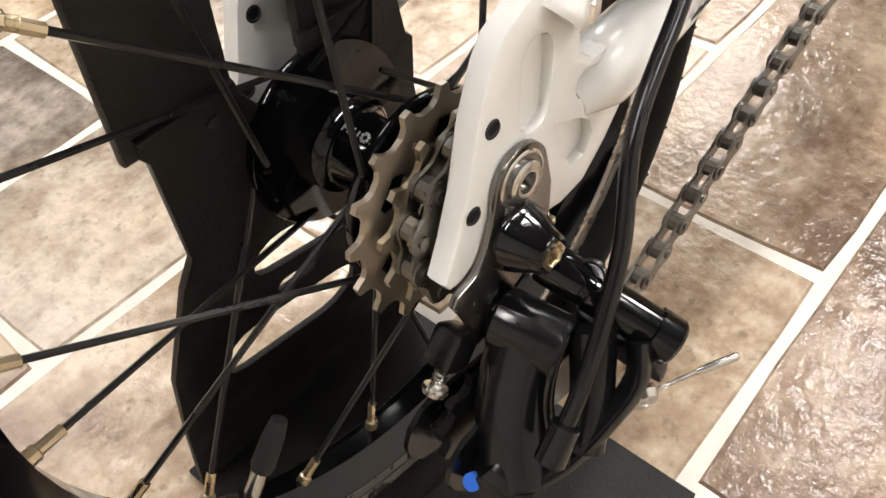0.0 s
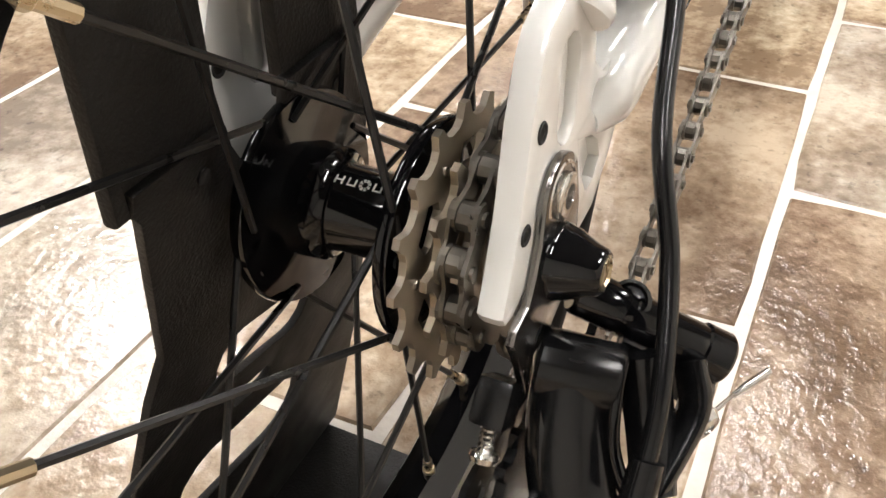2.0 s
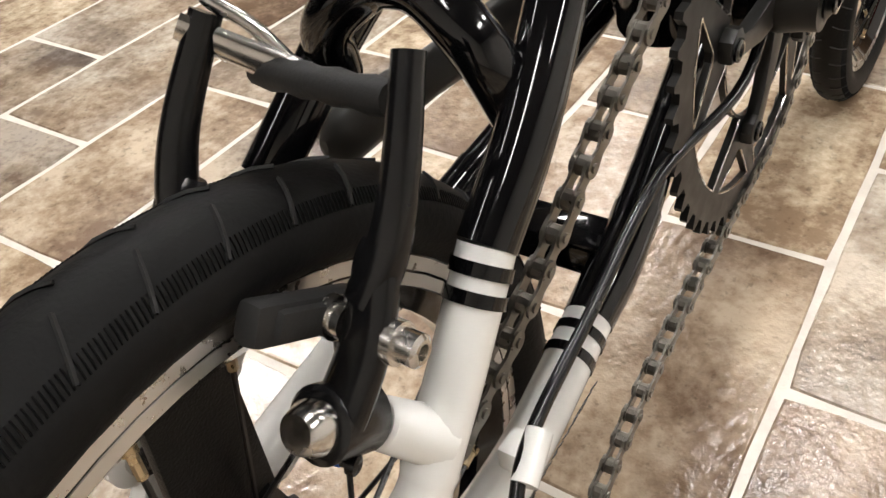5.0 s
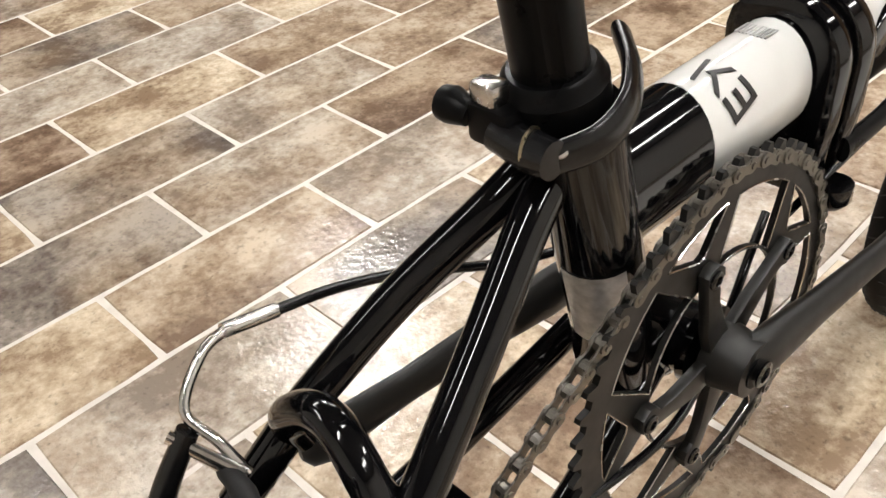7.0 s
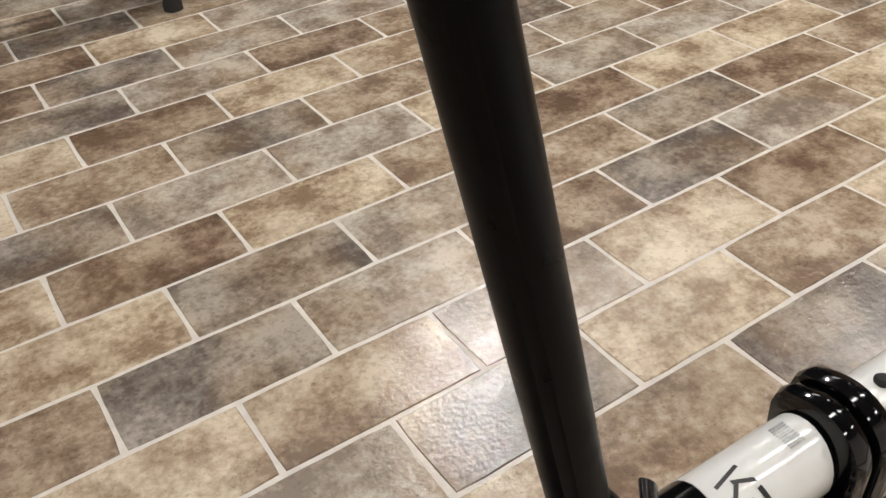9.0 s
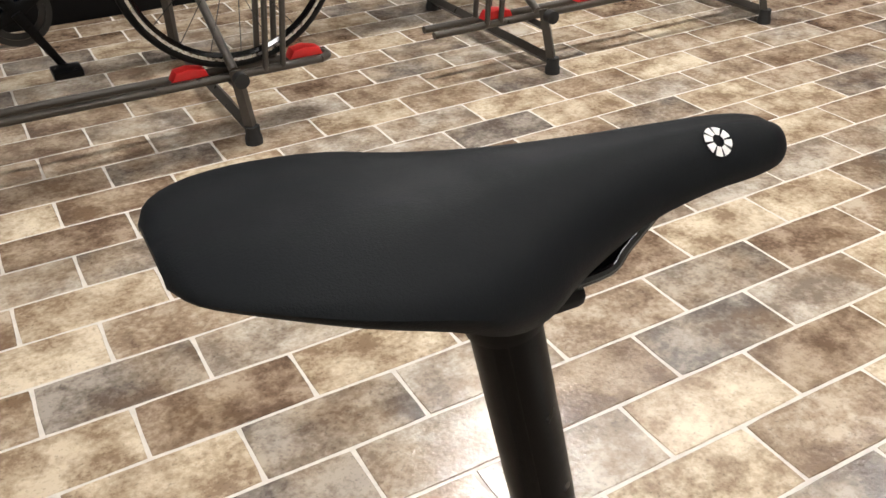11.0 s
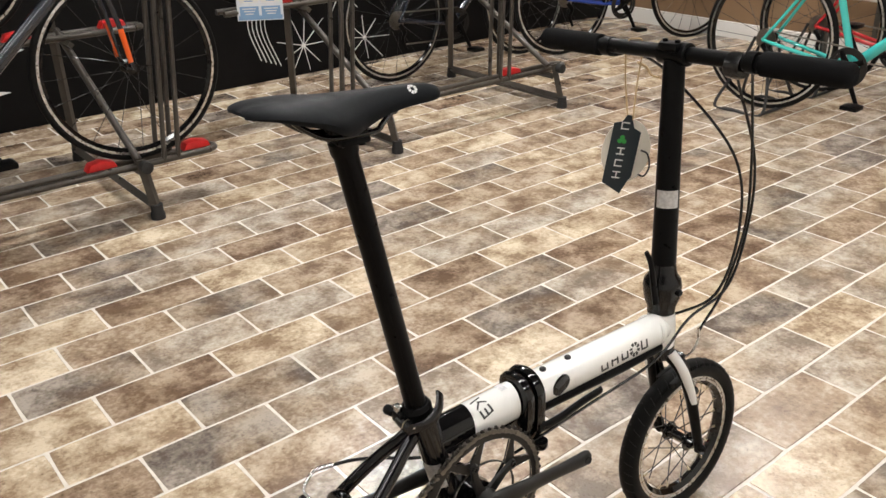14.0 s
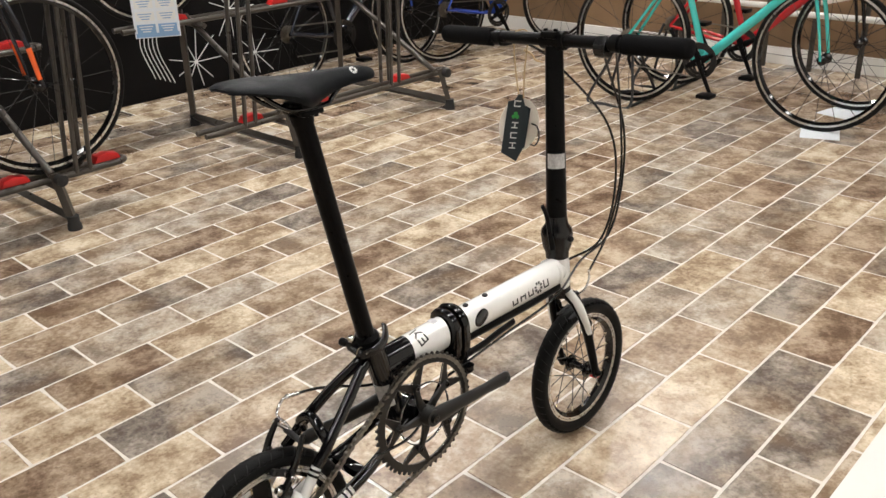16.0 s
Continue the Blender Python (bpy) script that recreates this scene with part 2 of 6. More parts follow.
M_STAND = mat("powder_coated_black_sheet", (0.008, 0.0075, 0.007), 0.5, spec=0.3, bump=0.25, bscale=900, rvary=0.08, scale=60)
M_RACK = mat("brown_grey_painted_steel", (0.062, 0.054, 0.045), 0.35, metal=0.3, vary=0.12, scale=30, rvary=0.08)
M_RED = mat("red_plastic", (0.55, 0.02, 0.02), 0.3, vary=0.08, scale=40)
M_ORANGE = mat("orange_paint", (0.8, 0.12, 0.02), 0.2, coat=0.5)
M_NAVY = mat("dark_navy_paint", (0.012, 0.016, 0.025), 0.15, coat=0.6)
M_CELESTE = mat("turquoise_paint", (0.06, 0.50, 0.46), 0.18, coat=0.5, vary=0.03)
M_REDPAINT = mat("red_paint", (0.45, 0.02, 0.025), 0.18, coat=0.5)
M_BLUEPAINT = mat("blue_paint", (0.02, 0.05, 0.25), 0.18, coat=0.5)
M_BLACKWALL = mat("black_wall_sheet", (0.004, 0.0037, 0.0037), 0.6, spec=0.12, vary=0.3, scale=4, bump=0.1, bscale=120)
M_WHITEINK = mat("white_print", (0.75, 0.75, 0.73), 0.5)
M_BLACKINK = mat("black_print", (0.02, 0.02, 0.02), 0.4)
M_PAPER = mat("paper", (0.72, 0.76, 0.80), 0.6, vary=0.04, scale=30)
M_PAPERBLUE = mat("blue_print", (0.22, 0.38, 0.60), 0.6)
M_CARD = mat("card_teal_black", (0.012, 0.022, 0.028), 0.45, vary=0.1)
M_CREAMCARD = mat("cream_card", (0.70, 0.66, 0.58), 0.6, vary=0.05, scale=30)
M_GREEN = mat("green_print", (0.03, 0.30, 0.05), 0.5)
M_STRING = mat("jute_string", (0.48, 0.34, 0.18), 0.9, bump=0.5, bscale=900)
M_BLUE = mat("blue_cap", (0.02, 0.12, 0.55), 0.35)
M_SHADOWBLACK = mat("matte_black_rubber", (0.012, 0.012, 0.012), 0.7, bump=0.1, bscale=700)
M_WOODWALL = mat("pale_wood_panel", (0.22, 0.135, 0.072), 0.5, vary=0.18, scale=3)
M_WHITEWALL = mat("white_wall", (0.75, 0.73, 0.69), 0.7, vary=0.04, scale=5)
M_CEIL = mat("ceiling_board", (0.10, 0.097, 0.09), 0.8, vary=0.03, scale=6)
M_LAMP = glow("lamp_diffuser", (1.0, 0.964, 0.930), 46.0)
M_LAMPFAR = glow("dim_lamp_diffuser", (1.0, 0.964, 0.930), 28.0)
M_SPOTLAMP = glow("spot_diffuser", (0.995, 0.975, 0.95), 780.0)
M_SILVERLABEL = mat("silver_label", (0.55, 0.55, 0.55), 0.35, metal=0.6, vary=0.2, scale=200)

# ---------------- the setting ----------------
TL, TW, GR = 0.31, 0.1509, 0.0066  # tile length, width, joint
X0, X1, Y0, Y1 = -3.2, 4.5, -3.8, 2.78

bm = bm_new()
add_box(bm, ((X0 + X1) / 2, (Y0 + Y1) / 2, -0.0608), (X1 - X0 + 0.4, Y1 - Y0 + 0.4, 0.12))
floor = part("floor", bm, M_GROUT, None, smooth=False)
tagged(floor, "stone-look brown, grey and cream floor tiles with pale joints", "floor", kind="structure")

bm = bm_new()
add_box(bm, ((X0 + X1) / 2, Y1 + 0.08, 1.4), (X1 - X0 + 0.32, 0.16, 2.8))
wall = part("wall_north", bm, M_BLACKWALL, None, smooth=False)
tagged(wall, "black sheeted shop wall behind the bike racks", "wall", kind="structure")
bm = bm_new()
add_box(bm, (X1 + 0.08, (Y0 + Y1) / 2, 1.4), (0.16, Y1 - Y0, 2.8))
wall = part("wall_east", bm, M_WOODWALL, None, smooth=False)
tagged(wall, "pale wood panelled shop wall", "wall", kind="structure")
bm = bm_new()
add_box(bm, ((X0 + X1) / 2, Y0 - 0.08, 1.4), (X1 - X0 + 0.32, 0.16, 2.8))
wall = part("wall_south", bm, M_WHITEWALL, None, smooth=False)
tagged(wall, "plain white shop wall", "wall", kind="structure")
bm = bm_new()
add_box(bm, (X0 - 0.08, (Y0 + Y1) / 2, 1.4), (0.16, Y1 - Y0, 2.8))
wall = part("wall_west", bm, M_WHITEWALL, None, smooth=False)
tagged(wall, "plain white shop wall", "wall", kind="structure")
bm = bm_new()
add_box(bm, ((X0 + X1) / 2, (Y0 + Y1) / 2, 2.86), (X1 - X0 + 0.32, Y1 - Y0 + 0.32, 0.12))
ceil = part("ceiling", bm, M_CEIL, None, smooth=False)
tagged(ceil, "plain dark ceiling board", "ceiling", kind="structure")

# ceiling lamps: long recessed strips
def ceiling_light(x, y, lx, ly, lamp=M_LAMP, label="long white strip lamp on the ceiling"):
    t = thing("ceiling_light", label, "lamp", Matrix.Translation((x, y, 2.8)), "ceiling lamps")
    bm = bm_new()
    add_box(bm, (0, 0, -0.02), (lx + 0.06, ly + 0.06, 0.04), bevel=0.004)
    part("frame", bm, M_WHITEWALL, t)
    bm = bm_new()
    add_box(bm, (0, 0, -0.046), (lx, ly, 0.008), bevel=0.002)
    part("diffuser", bm, lamp, t, "glowing white diffuser")


for lx, ly in LAMPS:
    ceiling_light(lx, ly, 1.2, 0.16, M_LAMPFAR if ly > 1 else M_LAMP)
ceiling_light(1.74, 1.84, 0.16, 0.16, M_SPOTLAMP, "square white spot lamp on the ceiling")

# ---------------- the folding bike ----------------
BIKE = Matrix.Translation((0, -0.843, 0)) @ Matrix.Rotation(radians(-1.72), 4, "Z") @ Matrix.Rotation(radians(-2.86), 4, "X")
bike = thing("folding_bicycle", "black and white small-wheeled folding bicycle, unfolded on the tiles", "bicycle", BIKE)


def wheel(name, parent, cx, cy, cz, R, spokes, rim_r, hub, tyre_r=0.0165, flange=0.019, mats=None, tread=True, label="", fat=1.02, phase=5.0, holes=10, lead_deg=50.0):
    """A spoked wheel in the bike's xz plane: tyre, rim with bright brake tracks, spokes with nipples, hub."""
    tm, rm, sm = mats or (M_TYRE, M_GLOSS, M_SPOKE)
    ax = axis_y(cx, cy, cz)
    # tyre: rounded section
    bm = bm_new()
    rc = R - tyre_r
    prof = [(rc + tyre_r * math.cos(a), tyre_r * fat * math.sin(a)) for a in [radians(-150 + 300 * k / 14) for k in range(15)]]
    add_lathe(bm, prof, ax, 72, closed=True)
    w = part(name, bm, tm, parent, label or "black rubber tyre")
    if tread:
        bm = bm_new()
        n = 46
        for k in range(n):
            a = 2 * math.pi * k / n
            for s in (-1, 1):
                pts = []
                for q in range(4):
                    ang = radians(12 + 16 * q) * s
                    rr = rc + (tyre_r + 0.0004) * math.cos(ang)
                    aa = a + s * 0.02 + 0.05 * q / 3
                    pts.append(ax @ V(rr * math.cos(aa), rr * math.sin(aa), (tyre_r * fat + 0.0004) * math.sin(ang)))
                add_tube(bm, pts, 0.0007, 4, cap=False)
        part("tread_groove", bm, M_SHADOWBLACK, w)
        bm = bm_new()
        n = 700
        for k in range(n):
            aa = 2 * math.pi * k / n
            for s in (-1, 1):
                pts = []
                for q in range(3):
                    ang = radians(44 + 9 * q) * s
                    rr = rc + (tyre_r + 0.0001) * math.cos(ang)
                    pts.append(ax @ V(rr * math.cos(aa + 0.004 * q), rr * math.sin(aa + 0.004 * q), (tyre_r * fat + 0.0001) * math.sin(ang)))
                add_tube(bm, pts, 0.00035, 3, cap=False)
        part("sidewall_ribs", bm, tm, w, "fine moulded ribs on the tyre wall", kind="stuff")
    bm = bm_new()
    rw = 0.0115
    prof = [(rim_r, -rw), (rim_r - 0.011, -rw), (rim_r - 0.013, -rw * 0.85), (rim_r - 0.019, -rw * 0.35), (rim_r - 0.0195, rw * 0.35), (rim_r - 0.013, rw * 0.85), (rim_r - 0.011, rw), (rim_r, rw)]
    add_lathe(bm, prof, ax, 72, closed=True)
    part("rim", bm, rm, w, "black alloy rim")
    for s in (-1, 1):
        bm = bm_new()
        z = s * (rw + 0.0004)
        add_lathe(bm, [(rim_r - 0.0105, z), (rim_r - 0.0062, z), (rim_r - 0.0062, z - s * 0.001), (rim_r - 0.0105, z - s * 0.001)], ax, 72, closed=True)
        add_lathe(bm, [(rim_r - 0.0052, z), (rim_r - 0.0006, z), (rim_r - 0.0006, z - s * 0.001), (rim_r - 0.0052, z - s * 0.001)], ax, 72, closed=True)
        part("brake_track", bm, M_RIMSILVER, w, "machined silver brake track")
    # hub
    hw, shell, fr, axle = hub
    bm = bm_new()
    f0, f1 = -hw, hw
    prof = [(axle, f0 - 0.012), (0.010, f0 - 0.0115), (0.0125, f0 - 0.003), (fr, f0 - 0.0018), (fr + 0.0006, f0), (fr, f0 + 0.0018), (shell + 0.0042, f0 + 0.003), (shell + 0.0036, f0 + 0.0105), (shell + 0.0008, f0 + 0.0125), (shell, f0 + 0.0150),
            (shell, f1 - 0.010), (shell + 0.001, f1 - 0.006), (shell + 0.004, f1 - 0.003), (fr, f1 - 0.0018), (fr + 0.0006, f1), (fr, f1 + 0.0018), (0.0125, f1 + 0.003), (0.010, f1 + 0.0115), (axle, f1 + 0.012)]
    add_lathe(bm, prof, ax, 48)
    h = part("hub", bm, M_GLOSS, parent, "glossy black hub shell with drilled flanges")
    for s in (f0, f1):
        for k in range(holes):
            a = 2 * math.pi * k / holes + radians(18)
            bm = bm_new()
            add_lathe(bm, [(0.0, -0.0021), (0.0017, -0.0021), (0.0017, 0.0021), (0.0, 0.0021)], ax @ Matrix.Translation(((fr - 0.0045) * math.cos(a), (fr - 0.0045) * math.sin(a), s)), 8)
            part("flange_hole", bm, M_SHADOWBLACK, h)
    for i in range(spokes):
        s = f1 if i % 2 else f0
        k = (i + 1) // 2
        lead = (1 if k % 2 else -1) * radians(lead_deg)
        ar = 2 * math.pi * i / spokes + radians(phase)
        rin = rim_r - 0.018
        p0 = ax @ V((fr - 0.0045) * math.cos(ar + lead), (fr - 0.0045) * math.sin(ar + lead), s + (0.0022 if k % 2 else -0.0022))
        p1 = ax @ V(rin * math.cos(ar), rin * math.sin(ar), (1 if s > 0 else -1) * 0.002)
        bm = bm_new()
        add_tube(bm, [p0, p0.lerp(p1, 0.5), p1], 0.00105, 6)
        sp = part("spoke", bm, sm, w)
        d = (p0 - p1).normalized()
        bm = bm_new()
        add_tube(bm, [p1 - d * 0.001, p1 + d * 0.004, p1 + d * 0.0045, p1 + d * 0.012], [0.0024, 0.0024, 0.0017, 0.0017], 8)
        part("nipple", bm, M_BRASS, sp, "silver spoke nipple")
    return w


RA = (-0.2315, 0.0160, 0.2106)  # rear axle
FA = (0.612, 0.010, 0.163)  # front axle
BB = (0.091, 0.003, 0.3205)  # crank axle
rear_wheel = wheel("rear_wheel", bike, *RA, 0.168, 20, 0.142, (0.0210, 0.0122, 0.0302, 0.006), tyre_r=0.0145, fat=1.36, phase=6.0, lead_deg=54.0)
front_wheel = wheel("front_wheel", bike, *FA, 0.160, 20, 0.130, (0.0235, 0.0085, 0.019, 0.005), tyre_r=0.0180)

# --- rear frame: stays, dropouts ---
RC = 0.0135  # middle of the rear triangle
for s in (-1, 1):
    def S(x, y, z, s=s):
        return V(x, RC + s * y, z)
    cut = S(-0.1464, 0.0430, 0.3384)
    bm = bm_new()
    pts = curve([S(-0.2085, 0.0440, 0.2645), S(-0.2030, 0.0445, 0.2700), S(-0.1935, 0.0445, 0.2815), S(-0.1840, 0.0445, 0.2935), S(-0.1690, 0.0440, 0.3105), cut], 6)
    add_tube(bm, pts, [0.0098 - 0.0010 * min(1, k / 16) + 0.0007 * math.sin(k * 0.85) * (k < 16) for k in range(len(pts))], 20)
    # cast boss that carries the brake pivot
    add_tube(bm, [S(-0.1830, 0.0440, 0.2950), S(-0.1880, 0.0415, 0.3010), S(-0.1955, 0.0365, 0.3100), S(-0.1965, 0.0360, 0.3112)], [0.0098, 0.0086, 0.0078, 0.0066], 18)
    st = part("seat_stay", bm, M_WHITE, bike, "glossy white lower seat stay")
    bm = bm_new()
    if s > 0:
        way = [cut, V(-0.1250, 0.0507, 0.3600), V(-0.1032, 0.0465, 0.3790), V(-0.0570, 0.0330, 0.4155), V(-0.0168, 0.0125, 0.4500), V(0.006, 0.006, 0.4660)]
    else:
        way = [cut, V(-0.1260, -0.0300, 0.3585), V(-0.1050, -0.0275, 0.3785), V(-0.0550, -0.0165, 0.4190), V(-0.0190, -0.0080, 0.4490), V(0.006, -0.004, 0.4660)]
    add_tube(bm, curve(way, 6), 0.0093, 20)
    part("upper_seat_stay", bm, M_GLOSS, st, "glossy black upper seat stay")
    d = (S(-0.1690, 0.0440, 0.3105) - cut).normalized()
    for k0, k1 in ((0.0045, 0.0087), (0.0127, 0.0168)):
        bm = bm_new()
        add_tube(bm, [cut + d * k0, cut + d * k1], 0.0097, 20)
        part("stripe", bm, M_GLOSS, st, "black painted band")
    cut = S(-0.085, 0.0425, 0.2575)
    bm = bm_new()
    pts = curve([S(-0.1965, 0.0425, 0.2300), S(-0.178, 0.0440, 0.2345), S(-0.14, 0.045, 0.2425), cut], 6)
    add_tube(bm, pts, [min(0.0065 + 0.0012 * k, 0.0128 - 0.0028 * min(1, k / 12)) for k in range(len(pts))], 20, flat=0.95)
    cs = part("chain_stay", bm, M_WHITE, bike, "glossy white rear chain stay with dark lettering")
    bm = bm_new()
    add_tube(bm, curve([cut, S(-0.05, 0.041, 0.268), S(-0.01, 0.036, 0.281), S(0.068, 0.026, 0.310)], 6), [0.0100, 0.0102, 0.0104, 0.0106, 0.0106, 0.0104, 0.0102, 0.0100, 0.0098, 0.0096, 0.0094, 0.0092, 0.0090, 0.0089, 0.0088, 0.0088, 0.0088, 0.0088, 0.0088], 20)
    part("front_chain_stay", bm, M_GLOSS, cs, "glossy black front chain stay")
    bm = bm_new()
    add_tube(bm, [S(-0.048, 0.041, 0.2685), S(-0.032, 0.039, 0.2735)], [0.0098, 0.0102], 18)
    part("stay_collar", bm, M_GLOSS, cs)
    d = (S(-0.14, 0.045, 0.2425) - cut).normalized()
    for k0, k1 in ((0.006, 0.010), (0.016, 0.020)):
        bm = bm_new()
        add_tube(bm, [cut + d * k0, cut + d * k1], 0.0104, 20, flat=0.97)
        part("stripe", bm, M_GLOSS, cs, "black painted band")
# curved brake bridge between the stays
bm = bm_new()
add_tube(bm, curve([(-0.112, 0.048, 0.362), (-0.118, 0.042, 0.382), (-0.116, 0.026, 0.396), (-0.115, 0.0135, 0.399), (-0.116, 0.001, 0.396), (-0.118, -0.015, 0.382), (-0.112, -0.021, 0.362)], 6), 0.0088, 16)
part("brake_bridge", bm, M_GLOSS, bike, "glossy black curved brake bridge")
# lower bridge plate between the chain stays
bm = bm_new()
add_box(bm, (-0.052, RC, 0.266), (0.022, 0.074, 0.016), bevel=0.003)
part("chain_stay_bridge", bm, M_GLOSS, bike)

DROP = [(-0.2560, 0.2095), (-0.2545, 0.2065), (-0.2500, 0.2060), (-0.2420, 0.2090), (-0.2300, 0.2040), (-0.2180, 0.2040), (-0.2064, 0.2017), (-0.1960, 0.2030), (-0.1860, 0.2110), (-0.1760, 0.2220), (-0.1745, 0.2360), (-0.1830, 0.2440), (-0.1930, 0.2440), (-0.1985, 0.2490), (-0.1990, 0.2580), (-0.1955, 0.2650), (-0.2000, 0.2700), (-0.2120, 0.2740), (-0.2200, 0.2735), (-0.2290, 0.2690), (-0.2330, 0.2640), (-0.2392, 0.2512), (-0.2453, 0.2319), (-0.2510, 0.2190)]
POCKETS = (capsule(-0.2178, 0.2420, -0.2160, 0.2570, 0.0058), [(-0.2085, 0.2310), (-0.1990, 0.2275), (-0.1940, 0.2235), (-0.1920, 0.2175), (-0.1960, 0.2130), (-0.2015, 0.2125), (-0.2050, 0.2190)], capsule(-0.1960, 0.2375, -0.1840, 0.2335, 0.0040))
for y in (-0.0270, 0.0635):
    bm = bm_new()
    add_prism(bm, DROP, 0.0075, side(y), holes=POCKETS, bevel=0.0019)
    if y > 0:
        lobe = bm_new()
        add_lathe(lobe, [(0.0095, 0.0), (0.0115, 0.0015), (0.0115, 0.0065), (0.0095, 0.0080), (0.0, 0.0080)], axis_y(-0.2255, y + 0.001, 0.2810), 28)
    dr = part("dropout", bm, M_WHITE, bike, "cast white rear dropout with pockets")
    if y > 0:
        part("bolt_lobe", lobe, M_WHITE, dr, "round white lobe with a bolt")
    for pk in POCKETS:
        mx_, mz_ = sum(a for a, b in pk) / len(pk), sum(b for a, b in pk) / len(pk)
        bm = bm_new()
        add_prism(bm, [(mx_ + (a - mx_) * 1.25, mz_ + (b - mz_) * 1.25) for a, b in pk], 0.0018, side(y - 0.0022))
        part("pocket_floor", bm, M_WHITE, dr)
    face = y - 0.0076
    for hx_, hz_ in ((-0.2344, 0.2474), (-0.2436, 0.2257)):
        bm = bm_new()
        add_lathe(bm, [(0.0, 0.0), (0.0017, 0.0), (0.0022, 0.0004), (0.0025, 0.0004), (0.0028, 0.0)], axis_y(hx_, face, hz_), 16)
        part("thread_hole", bm, M_SHADOWBLACK, dr, "small dark threaded hole")

# axle bolt and washer on the right
bm = bm_new()
add_lathe(bm, [(0.0094, 0.0), (0.0094, 0.0006), (0.0084, 0.0014), (0.0078, 0.0014), (0.0074, 0.0008), (0.0060, 0.0008), (0.0060, 0.0024), (0.0052, 0.0030), (0.0032, 0.0030), (0.0029, 0.0004), (0.0, 0.0004)], axis_y(-0.2270, -0.0360, 0.2272), 36)
part("dropout_bolt", bm, M_STEEL, bike, "polished steel socket bolt in a ring")
bm = bm_new()
add_lathe(bm, [(0.0062, 0), (0.0062, 0.003), (0.0052, 0.0042), (0.0032, 0.0042), (0.0028, 0.0022), (0.0, 0.0022)], axis_y(-0.2255, 0.0565, 0.2810), 24)
part("bolt", bm, M_STEEL, bike)

# --- seat tube, bottom bracket, main tube ---
bm = bm_new()
add_tube(bm, [(0.052, 0.0, 0.318), (0.040, -0.004, 0.372), (0.007, -0.009, 0.490)], [0.021, 0.0205, 0.0205], 24)
st = part("seat_tube", bm, M_GLOSS, bike, "glossy black seat tube")
bm = bm_new()
add_prism(bm, [(0.058, 0.33), (0.10, 0.34), (0.118, 0.325), (0.112, 0.30), (0.085, 0.292), (0.055, 0.305)], 0.034, side(0.017), bevel=0.006)
part("bottom_bracket_lug", bm, M_GLOSS, st)
bm = bm_new()
add_lathe(bm, [(0.012, -0.036), (0.0215, -0.035), (0.0225, -0.03), (0.0205, -0.028), (0.0205, 0.028), (0.0235, 0.030), (0.0235, 0.0355), (0.012, 0.0365)], axis_y(*BB), 32)
part("bottom_bracket_shell", bm, M_GLOSS, bike)
# sticker on the seat tube
bm = bm_new()
add_tube(bm, [(0.0425, -0.003, 0.362), (0.0287, -0.006, 0.412)], 0.0209, 24, cap=False)
bmesh.ops.delete(bm, geom=[v for v in bm.verts if v.co.x > 0.041 - (v.co.z - 0.362) * 0.27 or v.co.y > 0.004], context="VERTS")
part("sticker", bm, M_SILVERLABEL, st, "small silver label")


def oval(bm, x0, x1, z0, z1, hh, hw, segs=28, mid=0):
    n = 8
    pts = [V(x0 + (x1 - x0) * k / n, 0, z0 + (z1 - z0) * k / n) for k in range(n + 1)]
    rings = []
    for p in pts:
        rings.append([bm.verts.new(p + V(0, hw * math.cos(a), hh * math.sin(a))) for a in [2 * math.pi * k / segs for k in range(segs)]])
    for A, B in zip(rings, rings[1:]):
        for k in range(segs):
            bm.faces.new((A[k], A[(k + 1) % segs], B[(k + 1) % segs], B[k]))
    bm.faces.new(rings[0][::-1])
    bm.faces.new(rings[-1])


bm = bm_new()
oval(bm, 0.022, 0.090, 0.432, 0.4337, 0.0318, 0.025)
mt = part("main_tube", bm, M_GLOSS, bike, "glossy black rear main tube")
bm = bm_new()
oval(bm, 0.0902, 0.178, 0.4337, 0.4352, 0.0320, 0.0252)
part("white_band", bm, M_WHITE, mt, "white painted band with a black emblem")
bm = bm_new()
oval(bm, 0.1782, 0.197, 0.4352, 0.4355, 0.0324, 0.0256)
part("hinge_neck", bm, M_GLOSS, mt, "glossy black neck before the hinge")
bm = bm_new()
oval(bm, 0.217, 0.515, 0.4362, 0.436, 0.0298, 0.025)
ft = part("front_main_tube", bm, M_WHITE, bike, "glossy white front main tube")
bm = bm_new()
add_tube(bm, curve([(0.222, 0, 0.405), (0.33, 0, 0.4035), (0.43, 0, 0.4025), (0.515, 0, 0.406)], 5), 0.0135, 16, flat=1.35)
part("lower_rail", bm, M_SATIN, ft, "black lower reinforcing tube")
# hinge
bm = bm_new()
HN = [(0.034, -0.062), (0.037, -0.02), (0.037, 0.022), (0.034, 0.033), (0.026, 0.041)] + arc(0, 0.006, 0.0405, 72, 180, 10) + [(-0.0395, -0.025), (-0.036, -0.058), (-0.022, -0.080), (0.016, -0.080)]
for x0, d, k in ((0.181, 0.0175, 0.89), (0.1995, 0.0185, 0.95)):
    add_prism(bm, [(a * k, b * k) for a, b in HN], d, Matrix.Translation((x0, -0.002, 0.4375)) @ Matrix(((0, 0, 1, 0), (1, 0, 0, 0), (0, 1, 0, 0), (0, 0, 0, 1))), bevel=0.007)
hg = part("frame_hinge", bm, M_GLOSS, bike, "glossy black folding hinge clamp")
bm = bm_new()
